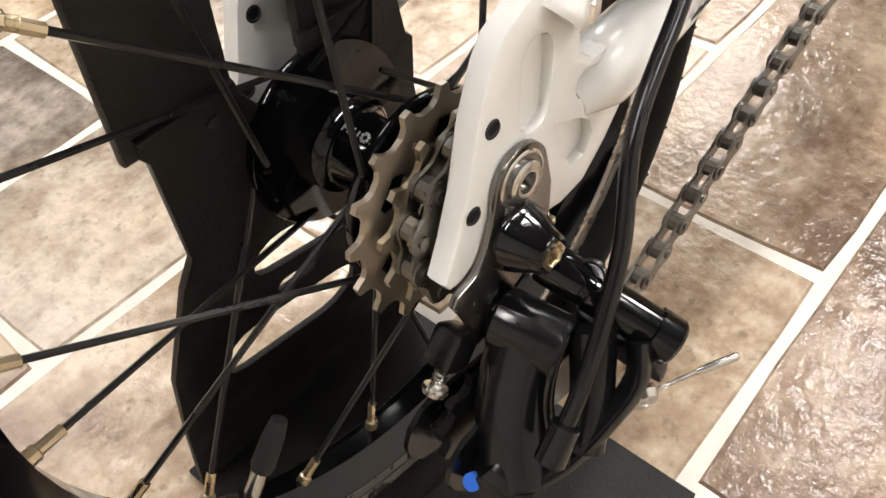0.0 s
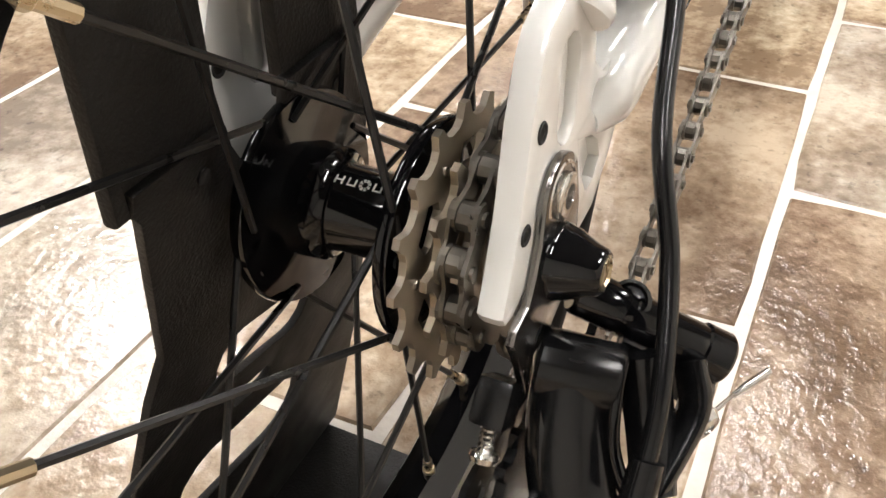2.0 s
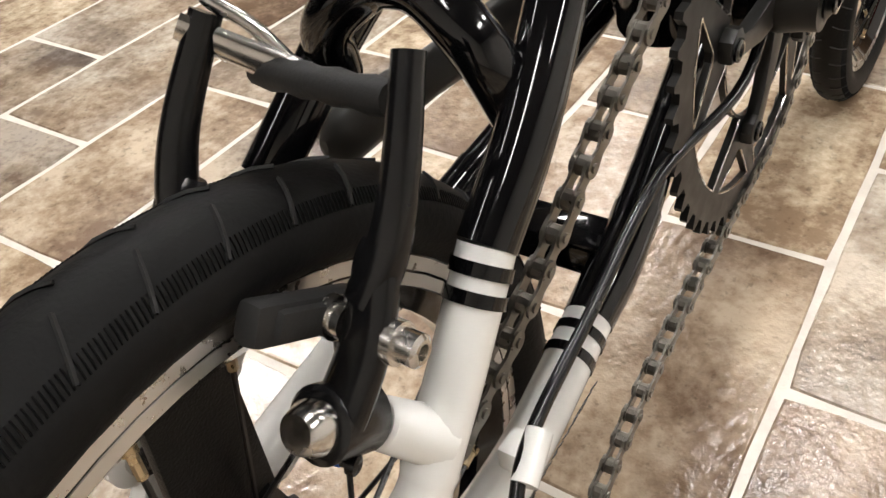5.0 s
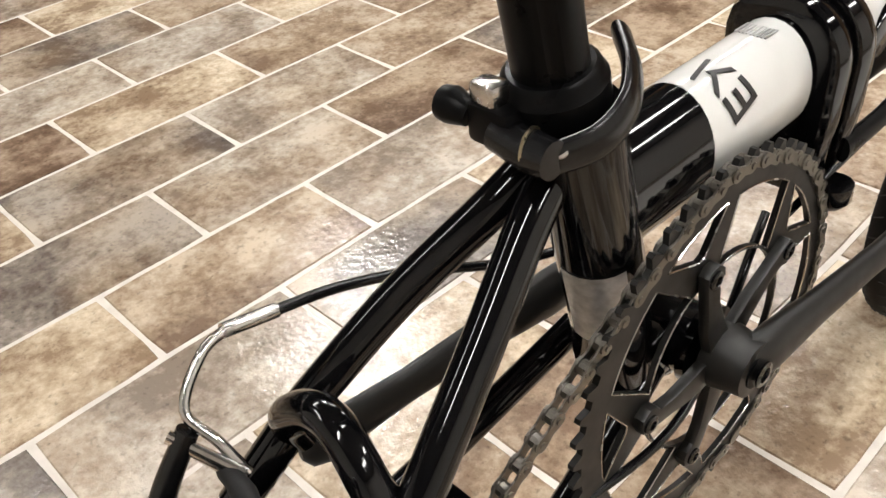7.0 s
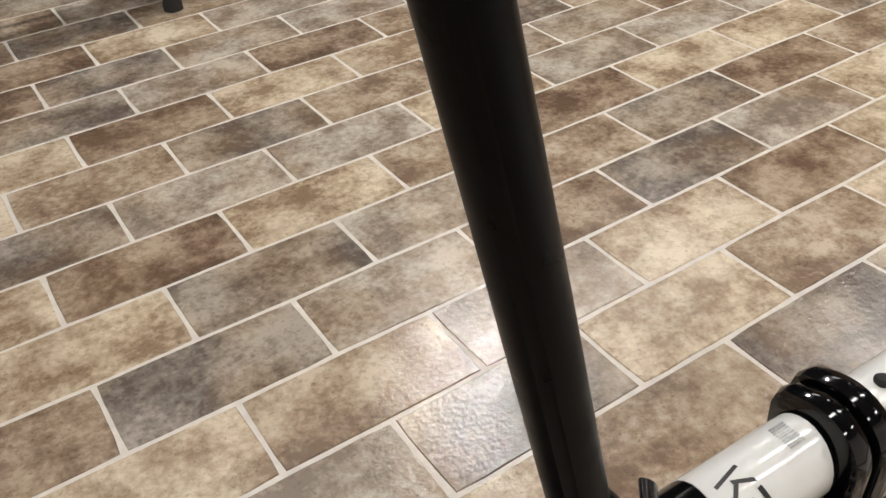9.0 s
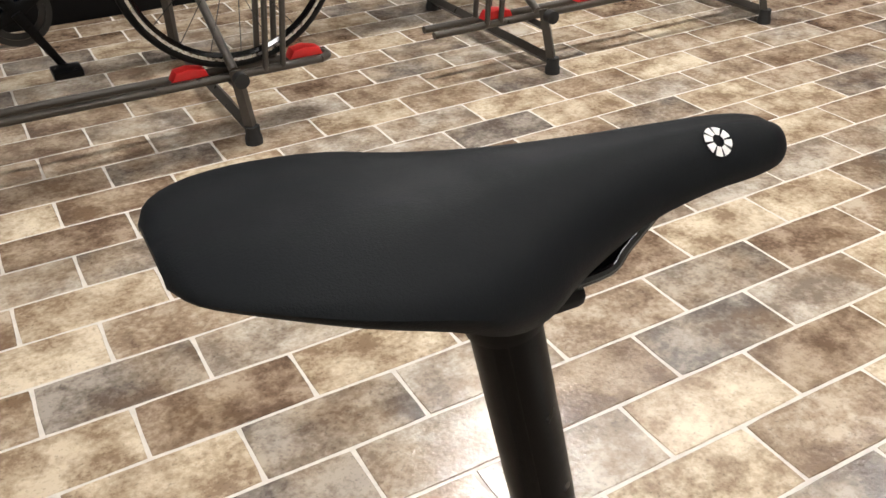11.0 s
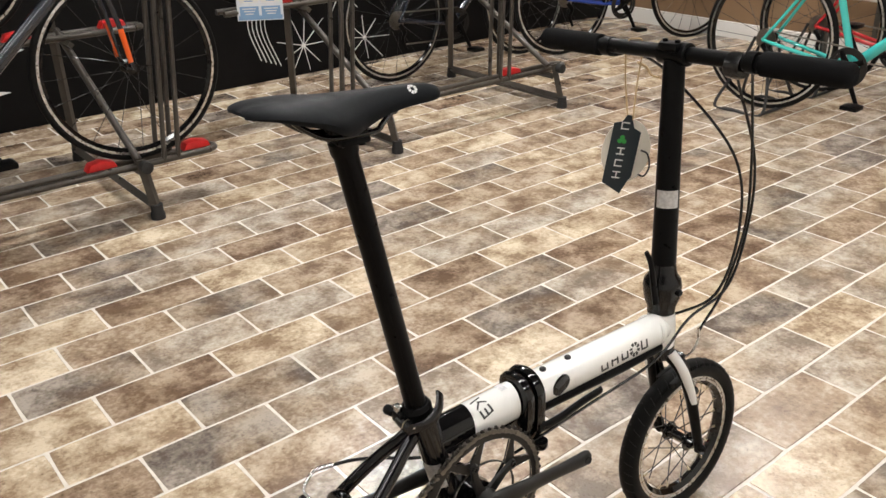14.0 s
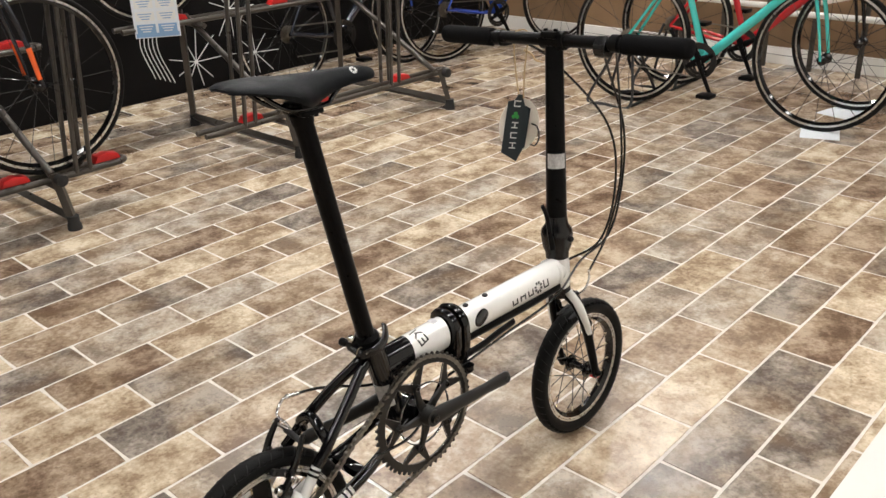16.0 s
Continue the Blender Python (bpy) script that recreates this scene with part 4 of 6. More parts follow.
# --- cogs and chain ---
def cog(name, teeth, y, tip, label):
    bm = bm_new()
    o = []
    for k in range(teeth):
        a = 2 * math.pi * k / teeth
        for da, rr in ((-0.36, tip - 0.0048), (-0.2, tip - 0.0035), (-0.09, tip), (0.09, tip), (0.2, tip - 0.0035), (0.36, tip - 0.0048)):
            o.append((rr * math.cos(a + da * 2 * math.pi / teeth), rr * math.sin(a + da * 2 * math.pi / teeth)))
    inner = tip * 0.42
    hs = [arc(0, 0, inner, 0, 360 - 360 / 20, 19)]
    if teeth > 12:
        for k in range(6):
            a = radians(60 * k + 20)
            r = tip * 0.67
            hs.append([(r * math.cos(a + t * 0.26) + tip * 0.1 * math.cos(a) * w, r * math.sin(a + t * 0.26) + tip * 0.1 * math.sin(a) * w) for t, w in ((-1, -0.3), (-0.7, 0.8), (0.7, 0.8), (1, -0.3), (0.7, -1), (-0.7, -1))])
    add_prism(bm, o, 0.0019, side(y, RA[0], RA[2]), holes=hs)
    c = part(name, bm, M_COG, bike, label, smooth=False)
    bm = bm_new()
    add_lathe(bm, [(inner + 0.001, 0.0), (inner + 0.001, 0.005), (0.008, 0.005), (0.008, 0.0)], axis_y(RA[0], y + 0.001, RA[2]), 24, closed=True)
    part("cog_spacer", bm, M_COG, c)
    if teeth > 12:
        for k in range(6):
            a = radians(60 * k - 10)
            bm = bm_new()
            add_lathe(bm, [(0.0013, 0.0), (0.0013, 0.0004), (0.0, 0.0006)], axis_y(RA[0] + tip * 0.72 * math.cos(a), y - 0.0019, RA[2] + tip * 0.72 * math.sin(a)), 8)
            part("rivet", bm, M_STEEL, c)
    return c


cog("large_cog", 17, -0.0115, 0.0375, "bronze-grey steel large cog")
cog("middle_cog", 13, -0.0160, 0.0305, "bronze-grey steel middle cog")
cog("small_cog", 11, -0.0208, 0.0245, "dark steel small cog")
bm = bm_new()
add_lathe(bm, [(0.006, 0.0), (0.006, 0.030), (0.0, 0.030)], axis_y(RA[0], -0.004, RA[2]), 16)
part("rear_axle", bm, M_STEEL, bike)


def chain(path):
    """Links laid along a path: pairs of side plates with rollers, alternating inner and outer."""
    P = curve(path, 24)
    pitch = 0.0127
    acc, pos, out = 0.0, P[0], [P[0].copy()]
    for a, b in zip(P, P[1:]):
        seg = (b - a).length
        while acc + seg >= pitch:
            a = a.lerp(b, (pitch - acc) / seg)
            out.append(a.copy())
            seg = (b - a).length
            acc = 0.0
        acc += seg
    plate = {}
    for inner in (True, False):
        me = bm_new()
        hw = 0.0023 if inner else 0.0033
        for s in (-1, 1):
            w = 0.0041
            o = arc(pitch, 0, w, -110, 110, 7) + [(pitch * 0.5, w * 0.62)] + arc(0, 0, w, 70, 290, 7) + [(pitch * 0.5, -w * 0.62)]
            add_prism(me, o, 0.0011, side(s * hw + 0.00055))
        for q in (0, pitch):
            if inner:
                add_lathe(me, [(0.0038, -0.0016), (0.0038, 0.0016), (0.0, 0.0016)], axis_y(q, 0, 0), 10)
            else:
                add_lathe(me, [(0.0, -0.0047), (0.0019, -0.0047), (0.0019, 0.0047), (0.0, 0.0047)], axis_y(q, 0, 0), 8)
        d = bpy.data.meshes.new("chain_link")
        me.to_mesh(d)
        me.free()
        d.materials.append(M_CHAIN)
        plate[inner] = d
    holder = new("chain")
    holder.parent = bike
    for k, (a, b) in enumerate(zip(out, out[1:])):
        lk = new("chain_link", plate[k % 2 == 0])
        x = (b - a).normalized()
        y = V(0, 1, 0)
        z = x.cross(y).normalized()
        y = z.cross(x)
        lk.matrix_basis = Matrix((x, y, z)).transposed().to_4x4()
        lk.matrix_basis = Matrix.Translation(a) @ lk.matrix_basis
        lk.parent = holder


CR = 0.1085
top = [V(BB[0] + CR * math.cos(radians(t)), CRY, BB[2] + CR * math.sin(radians(t))) for t in (-70, -35, 0, 35, 70, 105)]
bot = [V(BB[0] + CR * math.cos(radians(t)), CRY, BB[2] + CR * math.sin(radians(t))) for t in (-70, -95)]
rc = 0.0232
cogp = [V(RA[0] + rc * math.cos(radians(t)), -0.0217, RA[2] + rc * math.sin(radians(t))) for t in (110, 150, 190, 230, 265)]
chain([top[0], top[1], top[2], top[3], top[4], top[5], V(-0.05, -0.0295, 0.352), V(-0.13, -0.0255, 0.292)] + cogp[:])
chain([cogp[-1], V(-0.222, -0.030, 0.160), V(-0.200, -0.034, 0.128), V(-0.165, -0.035, 0.124), V(-0.10, -0.0355, 0.155), V(-0.03, -0.0350, 0.185), bot[1], bot[0]])


# --- derailleur ---
def D(x, y, z):
    return V(0.00975 + 1.066 * x, 0.0108 + 1.066 * y, -0.0199 + 1.066 * z)


bm = bm_new()
km = axis_y(-0.2312, -0.0372, 0.2105)
add_lathe(bm, [(0.0, -0.002), (0.0098, -0.002), (0.0102, 0.0), (0.0100, 0.0022), (0.0094, 0.0032), (0.0092, 0.0045), (0.0066, 0.0098), (0.0060, 0.0122), (0.0052, 0.0130), (0.0042, 0.0128), (0.0, 0.0128)], km, 32)
axn = part("axle_nut", bm, M_GLOSS, bike, "glossy black tapered axle nut")
bm = bm_new()
add_lathe(bm, [(0.0046, 0.0129), (0.0046, 0.0134), (0.0033, 0.0136), (0.0028, 0.0128), (0.0, 0.0128)], km, 6)
part("nut_socket", bm, M_BRASS, axn, "brassy hex socket")

der = thing("derailleur", "", "")
for key in ("label", "category"):
    if key in der:
        del der[key]
der.parent = bike
# steel hanger plate, bright where its cut edge shows
bm = bm_new()
plate = arc(-0.2270, 0.2272, 0.0106, 165, 5, 10) + [(-0.2148, 0.2180), (-0.2160, 0.2040), (-0.2200, 0.1960), (-0.2330, 0.1900), (-0.2440, 0.1895), (-0.2452, 0.1815), (-0.2488, 0.1800), (-0.2505, 0.1870), (-0.2535, 0.1960), (-0.2565, 0.2030), (-0.2545, 0.2058), (-0.2470, 0.2075), (-0.2430, 0.2130), (-0.2395, 0.2200)]
add_prism(bm, plate, 0.0024, side(-0.0347), bevel=0.0005)
part("hanger", bm, M_HANGER, der, "polished dark steel hanger plate")
# barrel and the curved outer link below it
BE = V(-0.2345, -0.0570, 0.1795)
BS = V(-0.2385, -0.0360, 0.1825)
bd = (BE - BS).normalized()
bm = bm_new()
add_tube(bm, [BS, BS + bd * 0.001, BE - bd * 0.0012, BE], [0.0086, 0.0096, 0.0096, 0.0088], 26)
ub = part("upper_knuckle", bm, M_PLASTIC, der, "glossy black barrel knuckle")
bm = bm_new()
add_lathe(bm, [(0.0, 0.0), (0.0062, 0.0), (0.0062, 0.0006), (0.0046, 0.0010), (0.0, 0.0004)], along(BE - bd * 0.0003, BE + bd), 24)
part("pivot_cap", bm, M_PLASTIC, ub, "round black pivot cap")
bm = bm_new()
lc = BS.lerp(BE, 0.42)
pts = curve([lc + V(0.002, 0.0, 0.004), lc + V(-0.0075, -0.0020, -0.0110), lc + V(-0.0150, -0.0060, -0.0240), lc + V(-0.0200, -0.0110, -0.0340), lc + V(-0.0235, -0.0155, -0.0405)], 5)
add_tube(bm, pts, [0.0082 + 0.0012 * math.sin(math.pi * k / 20) - (0.002 if k == 20 else 0.0) for k in range(21)], 26, flat=1.22)
part("outer_link", bm, M_PLASTIC, der, "glossy black curved outer link")
# sharp crease along the link
bm = bm_new()
add_prism(bm, [(0.0, 0.0), (0.0042, -0.011), (0.0034, -0.021), (0.0012, -0.014)], 0.0010, Matrix.Translation(lc + V(-0.0125, 0.0035, -0.0035)) @ (V(-0.86, -0.10, 0.50).to_track_quat("Z", "Y")).to_matrix().to_4x4(), bevel=0.0004)
part("crease", bm, M_GLOSS, ub)
# raised rim round the recess beside the link
bm = bm_new()
add_tube(bm, curve([BE + V(-0.0010, -0.0006, 0.0088), BE + V(-0.0075, -0.0012, 0.0010), BE + V(-0.0125, -0.0030, -0.0110), BE + V(-0.0160, -0.0085, -0.0215), BE + V(-0.0165, -0.0135, -0.0265)], 6), [0.0016, 0.0022], 10)
part("link_rim", bm, M_GLOSS, der)
# inner link behind the recess
bm = bm_new()
add_tube(bm, curve([BE + V(0.009, -0.002, 0.004), BE + V(0.002, -0.008, -0.012), BE + V(-0.010, -0.014, -0.026)], 5), [0.0080, 0.0066], 14, flat=0.9)
part("inner_link", bm, M_PLASTIC, der, "black inner link")
# rear arm: round barrel with a collar, screw lug and squared end
A0, A1 = V(-0.2235, -0.0400, 0.1965), V(-0.2115, -0.0782, 0.1752)
ad = (A1 - A0).normalized()
bm = bm_new()
add_tube(bm, [A0, A0 + ad * 0.0012, A0 + ad * 0.013, A0 + ad * 0.0135, A0 + ad * 0.0155, A0 + ad * 0.016, A1 - ad * 0.0085, A1 - ad * 0.008, A1 - ad * 0.001, A1], [0.0058, 0.0066, 0.0066, 0.0060, 0.0060, 0.0066, 0.0066, 0.0074, 0.0074, 0.0066], 22)
ra = part("rear_arm", bm, M_GLOSS, der, "glossy black rear arm")
bm = bm_new()
add_prism(bm, [(0.0, 0.0), (0.024, 0.0), (0.028, -0.006), (0.027, -0.014), (0.016, -0.019), (0.006, -0.016), (-0.003, -0.008)], 0.006, Matrix.Translation(A0 + ad * 0.016 + V(-0.002, 0.0, -0.001)) @ Matrix((ad, V(-0.25, 0.05, 0.95), ad.cross(V(-0.25, 0.05, 0.95)).normalized())).transposed().to_4x4(), bevel=0.0012)
part("arm_block", bm, M_PLASTIC, ra, "black webbed block under the arm")
bm = bm_new()
sl0 = A0 + ad * 0.0165 + V(-0.001, 0, 0.0060)
add_lathe(bm, [(0.0, -0.006), (0.0056, -0.006), (0.0056, 0.0), (0.0044, 0.0008), (0.0040, -0.0004), (0.0026, -0.0004), (0.0, -0.0012)], along(sl0, sl0 + V(-0.5, -0.25, 0.8)), 18)
part("adjuster_screw", bm, M_PLASTIC, ra, "black adjuster screw")
# lower plate that carries the cable bolt
bm = bm_new()
add_tube(bm, curve([D(-0.214, -0.076, 0.186), D(-0.220, -0.080, 0.178), D(-0.229, -0.0785, 0.170), D(-0.240, -0.0745, 0.160), D(-0.250, -0.068, 0.152)], 5), [0.009, 0.0075], 14, flat=0.4)
part("lower_plate", bm, M_PLASTIC, der)
bm = bm_new()
cb0, cb1 = D(-0.2175, -0.077, 0.174), D(-0.2225, -0.0855, 0.1725)
add_lathe(bm, [(0.0, 0), (0.0032, 0), (0.0032, 0.005), (0.0048, 0.0054), (0.0052, 0.0072), (0.004, 0.0094), (0.0018, 0.0098), (0.0015, 0.0085), (0, 0.0085)], along(cb0, cb1), 20)
part("cable_bolt", bm, M_STEEL, der, "bright steel cable bolt")
bm = bm_new()
add_tube(bm, [D(-0.236, -0.075, 0.166), cb0.lerp(cb1, 0.6) + V(0.002, 0, -0.003), D(-0.198, -0.087, 0.163)], 0.0007, 6)
cbl = part("gear_cable_end", bm, M_STEEL, bike, "frayed steel cable end")
bm = bm_new()
add_tube(bm, [D(-0.1985, -0.0868, 0.1628), D(-0.195, -0.089, 0.1635), D(-0.188, -0.0935, 0.165), D(-0.1875, -0.094, 0.1652)], [0.0011, 0.0017, 0.0016, 0.001], 10, flat=0.8)
part("cable_crimp", bm, M_STEEL, cbl, "silver crimped end cap")
# limit screw
bm = bm_new()
l0, l1 = D(-0.247, -0.039, 0.187), D(-0.2565, -0.0395, 0.1755)
lm = along(l0, l1)
ln = (l1 - l0).length
prof = [(0.0, 0.0)]
for k in range(9):
    prof += [(0.0023, k * ln / 11), (0.0018, (k + 0.5) * ln / 11)]
prof += [(0.0023, ln * 0.82), (0.0038, ln * 0.83), (0.0041, ln * 0.9), (0.0034, ln), (0.001, ln + 0.0006), (0.0, ln - 0.0006)]
add_lathe(bm, prof, lm, 16)
part("limit_screw", bm, M_STEEL, der, "bright steel limit screw")
bm = bm_new()
add_box(bm, (0, 0, 0), (0.011, 0.010, 0.013), Matrix.Translation(D(-0.2475, -0.0395, 0.1875)) @ Matrix.Rotation(radians(40), 4, "Y"), bevel=0.002)
part("screw_block", bm, M_PLASTIC, der)
bm = bm_new()
add_tube(bm, [V(-0.2605, -0.0480, 0.1480), V(-0.2600, -0.0500, 0.1460), V(-0.2590, -0.0600, 0.1380)], [0.0095, 0.0108, 0.0095], 18)
part("lower_knuckle", bm, M_PLASTIC, der, "black lower knuckle")
bm = bm_new()
add_lathe(bm, [(0.0, 0), (0.0028, 0), (0.0028, 0.0045), (0.0, 0.0045)], along(V(-0.2675, -0.0500, 0.1440), V(-0.2730, -0.0500, 0.1495)), 14)
part("blue_cap", bm, M_BLUE, der, "small blue cap")
# cage and pulleys
for y in (-0.0265, -0.0435):
    bm = bm_new()
    add_prism(bm, capsule(-0.262, 0.146, -0.196, 0.136, 0.013), 0.0018, side(y))
    part("cage_plate", bm, M_PLASTIC, der)
for x, z in ((-0.248, 0.147), (-0.196, 0.136)):
    bm = bm_new()
    o = []
    for k in range(11):
        a = 2 * math.pi * k / 11
        for da, rr in ((-0.3, 0.0165), (-0.1, 0.0205), (0.1, 0.0205), (0.3, 0.0165)):
            o.append((rr * math.cos(a + da * 2 * math.pi / 11), rr * math.sin(a + da * 2 * math.pi / 11)))
    add_prism(bm, o, 0.003, side(-0.0335, x, z))
    part("pulley", bm, M_PLASTIC, der, "black toothed pulley", smooth=False)
# gear cable housing
bm = bm_new()
HP = [V(0.16, -0.020, 0.365), V(0.06, -0.040, 0.300), V(-0.03, -0.034, 0.292), V(-0.10, -0.0365, 0.2735), V(-0.150, -0.0405, 0.2645), V(-0.172, -0.046, 0.252), D(-0.197, -0.0595, 0.237), D(-0.214, -0.0685, 0.214), D(-0.235, -0.0745, 0.193), D(-0.249, -0.0755, 0.177)]
add_tube(bm, curve(HP, 8), 0.0026, 12)
part("gear_cable", bm, M_PLASTIC, bike, "black gear cable housing")
bm = bm_new()
add_tube(bm, [D(-0.245, -0.0755, 0.182), D(-0.252, -0.0755, 0.1735)], [0.0042, 0.0046], 14)
part("cable_stop", bm, M_PLASTIC, der)
bm = bm_new()
add_tube(bm, [V(-0.146, -0.042, 0.265), V(-0.1625, -0.045, 0.2575)], 0.0048, 16)
add_box(bm, (-0.152, -0.036, 0.258), (0.012, 0.008, 0.010), bevel=0.002)
part("cable_guide", bm, M_WHITE, bike, "white cable guide on the chain stay")
# valve
bm = bm_new()
va = radians(230)
vr = V(math.cos(va), 0, math.sin(va))
rv = V(*RA)
add_tube(bm, [rv + vr * 0.1240, rv + vr * 0.1100], 0.0030, 12)
vv = part("valve_stem", bm, M_STEEL, bike, "threaded steel valve stem")
bm = bm_new()
add_tube(bm, [rv + vr * 0.1120, rv + vr * 0.1100, rv + vr * 0.0980, rv + vr * 0.0920], [0.0036, 0.0042, 0.0038, 0.0028], 14)
part("valve_cap", bm, M_SHADOWBLACK, vv, "black ribbed valve cap")


# --- rim brakes ---
def v_brake(name, cx, yc, base_z, lean, off=0.033, toe=0.001, splay=0.0):
    """Two upright forged arms on pivots with pads at the rim; lean is the arms' way up, toe how far the tops close in."""
    up = Vector(lean).normalized()
    back = V(-up.z, 0, up.x)
    for s in (-1, 1):
        base = V(cx, yc + s * off, base_z)
        bm = bm_new()
        pts = curve([base - up * 0.004, base + up * 0.010 + V(0, s * splay * 0.5, 0), base + up * 0.026 + V(0, s * (splay - 0.001), 0), base + up * 0.042 + V(0, s * (splay - 0.002), 0), base + up * 0.050 + V(0, s * (splay - 0.003), 0)], 4)
        add_tube(bm, pts, [0.0054, 0.0056, 0.0057, 0.0057, 0.0056, 0.0055, 0.0054, 0.0053, 0.0053, 0.0053, 0.0052, 0.0051, 0.0050, 0.0048, 0.0045, 0.0040, 0.0032], 18, flat=1.72)
        pts = curve([base + up * 0.034 + V(0, s * (splay - 0.003), 0), base + up * 0.050 + V(0, s * (splay + 0.001), 0) + back * 0.001, base + up * 0.068 + V(0, s * (splay + 0.001), 0) + back * 0.002, base + up * 0.096 + V(0, s * (splay - 0.002 - toe), 0) + back * 0.002], 5)
        add_tube(bm, pts, [0.0062, 0.0042], 16, flat=1.15)
        arm = part(name, bm, M_PLASTIC, bike, "black forged brake arm")
        bm = bm_new()
        add_tube(bm, [base - back * 0.0110 + V(0, s * 0.001, 0), base - back * 0.0100 + V(0, s * 0.001, 0), base + back * 0.0060, base + back * 0.0072], [0.0098, 0.0108, 0.0108, 0.0094], 24)
        part("arm_boss", bm, M_PLASTIC, arm)
        bm = bm_new()
        pm = along(base + back * 0.0065, base + back * 0.03)
        add_lathe(bm, [(0.0, 0.0), (0.0076, 0.0), (0.0078, 0.0030), (0.0058, 0.0078), (0.0050, 0.0086), (0.0036, 0.0086)], pm, 28)
        add_lathe(bm, [(0.0036, 0.0086), (0.0030, 0.0082), (0.0028, 0.0050), (0.0, 0.0050)], pm, 6)
        part("pivot_bolt", bm, M_STEEL, arm, "large bright steel socket bolt")
        pc = base + up * 0.0265 + V(0, s * (splay - 0.0175), 0.0)
        d = back
        pad_m = Matrix.Translation(pc + back * 0.006) @ Matrix((d, V(0, 1, 0), d.cross(V(0, 1, 0)))).transposed().to_4x4()
        bm = bm_new()
        add_box(bm, (0, 0, 0), (0.042, 0.0085, 0.0120), pad_m, bevel=0.003)
        add_box(bm, (0.004, s * 0.004, 0), (0.022, 0.0050, 0.0085), pad_m, bevel=0.002)
        bp_ = part("brake_pad", bm, M_SHADOWBLACK, arm, "black rubber brake pad")
        bm = bm_new()
        add_tube(bm, [pc + V(0, s * 0.0035, 0), pc + V(0, s * 0.0065, 0), pc + V(0, s * 0.0068, 0), pc + V(0, s * 0.0100, 0)], [0.0062, 0.0062, 0.0050, 0.0050], 18)
        part("pad_washer", bm, M_STEEL, bp_, "pale washer behind the pad")
        bm = bm_new()
        q0 = pc + V(0, s * 0.0240, 0)
        add_lathe(bm, [(0.0, 0.0), (0.0060, 0.0), (0.0060, 0.0030), (0.0046, 0.0032), (0.0046, 0.0085), (0.0034, 0.0095), (0.0022, 0.0095), (0.0018, 0.0070), (0.0, 0.0070)], along(q0, q0 + V(0, s, 0)), 20)
        part("pad_nut", bm, M_STEEL, arm, "bright steel pad nut")
        bm = bm_new()
        q0 = base - up * 0.0110 - back * 0.002 + V(0, s * 0.001, 0)
        add_lathe(bm, [(0.0, -0.006), (0.0017, -0.006), (0.0017, 0.004), (0.0030, 0.0042), (0.0030, 0.0068), (0.0018, 0.0074), (0.0, 0.0066)], along(q0, q0 + V(0.2, s, -0.1)), 14)
        sw = part("spring_screw", bm, M_PLASTIC, arm, "small black spring screw")
        bm = bm_new()
        add_tube(bm, [q0, q0 + V(0.2, s, -0.1).normalized() * 0.002], 0.0020, 12)
        part("thread_lock", bm, M_BLUE, sw, "blue thread lock band")
    return up


v_brake("rear_brake_arm", -0.2065, RC, 0.3195, (0.53, 0, 0.85), off=0.0310, splay=0.0065)
t0 = V(-0.1523, RC + 0.0277, 0.3902)
t1 = V(-0.163, RC - 0.030, 0.398)
bm = bm_new()
add_tube(bm, [t0 + V(-0.012, 0.012, 0.010), t0 + V(0.004, -0.012, -0.008)], [0.0042, 0.0055], 12, flat=0.5)
part("cable_link", bm, M_STEEL, bike, "silver brake cable link")
bm = bm_new()
add_tube(bm, curve([t0 + V(0.006, -0.012, -0.008), t0 + V(0.002, -0.002, 0.006), V(-0.1545, 0.0525, 0.408), V(-0.138, 0.0605, 0.4215), V(-0.124, 0.063, 0.424)], 6), 0.0024, 12)
part("brake_noodle", bm, M_STEEL, bike, "curved bright steel cable noodle")
bm = bm_new()
add_tube(bm, [V(-0.126, 0.063, 0.424), V(-0.101, 0.063, 0.4185)], 0.0035, 14)
part("ferrule", bm, M_STEEL, bike, "silver ferrule")
bm = bm_new()
add_tube(bm, curve([V(-0.103, 0.063, 0.419), V(-0.07, 0.062, 0.412), V(-0.03, 0.056, 0.400), V(0.03, 0.040, 0.380), V(0.10, 0.028, 0.372), V(0.22, 0.024, 0.372), V(0.36, 0.02, 0.380)], 6), 0.0026, 12)
part("brake_cable", bm, M_PLASTIC, bike, "black brake cable housing")
bm = bm_new()
pts = [t0.lerp(t1, k / 8) + V(0.002, 0, -0.008) for k in range(9)]
add_tube(bm, pts, [0.0045 + 0.0008 * (k % 2) for k in range(9)], 12)
part("cable_boot", bm, M_SHADOWBLACK, bike, "black ribbed rubber cable boot")

v_brake("front_brake_arm", 0.592, 0.0095, 0.287, (-0.30, 0, 0.95))
bm = bm_new()
f0, f1 = V(0.566, 0.045, 0.375), V(0.566, -0.024, 0.372)
add_tube(bm, curve([f1 + V(0, -0.004, 0), f1 + V(0.008, -0.012, 0.012), V(0.585, -0.038, 0.405), V(0.586, -0.036, 0.425)], 5), 0.0024, 10)
part("front_noodle", bm, M_STEEL, bike, "curved bright steel cable noodle")
bm = bm_new()
add_tube(bm, [f0, f1], 0.0042, 10)
part("front_cable_boot", bm, M_SHADOWBLACK, bike)
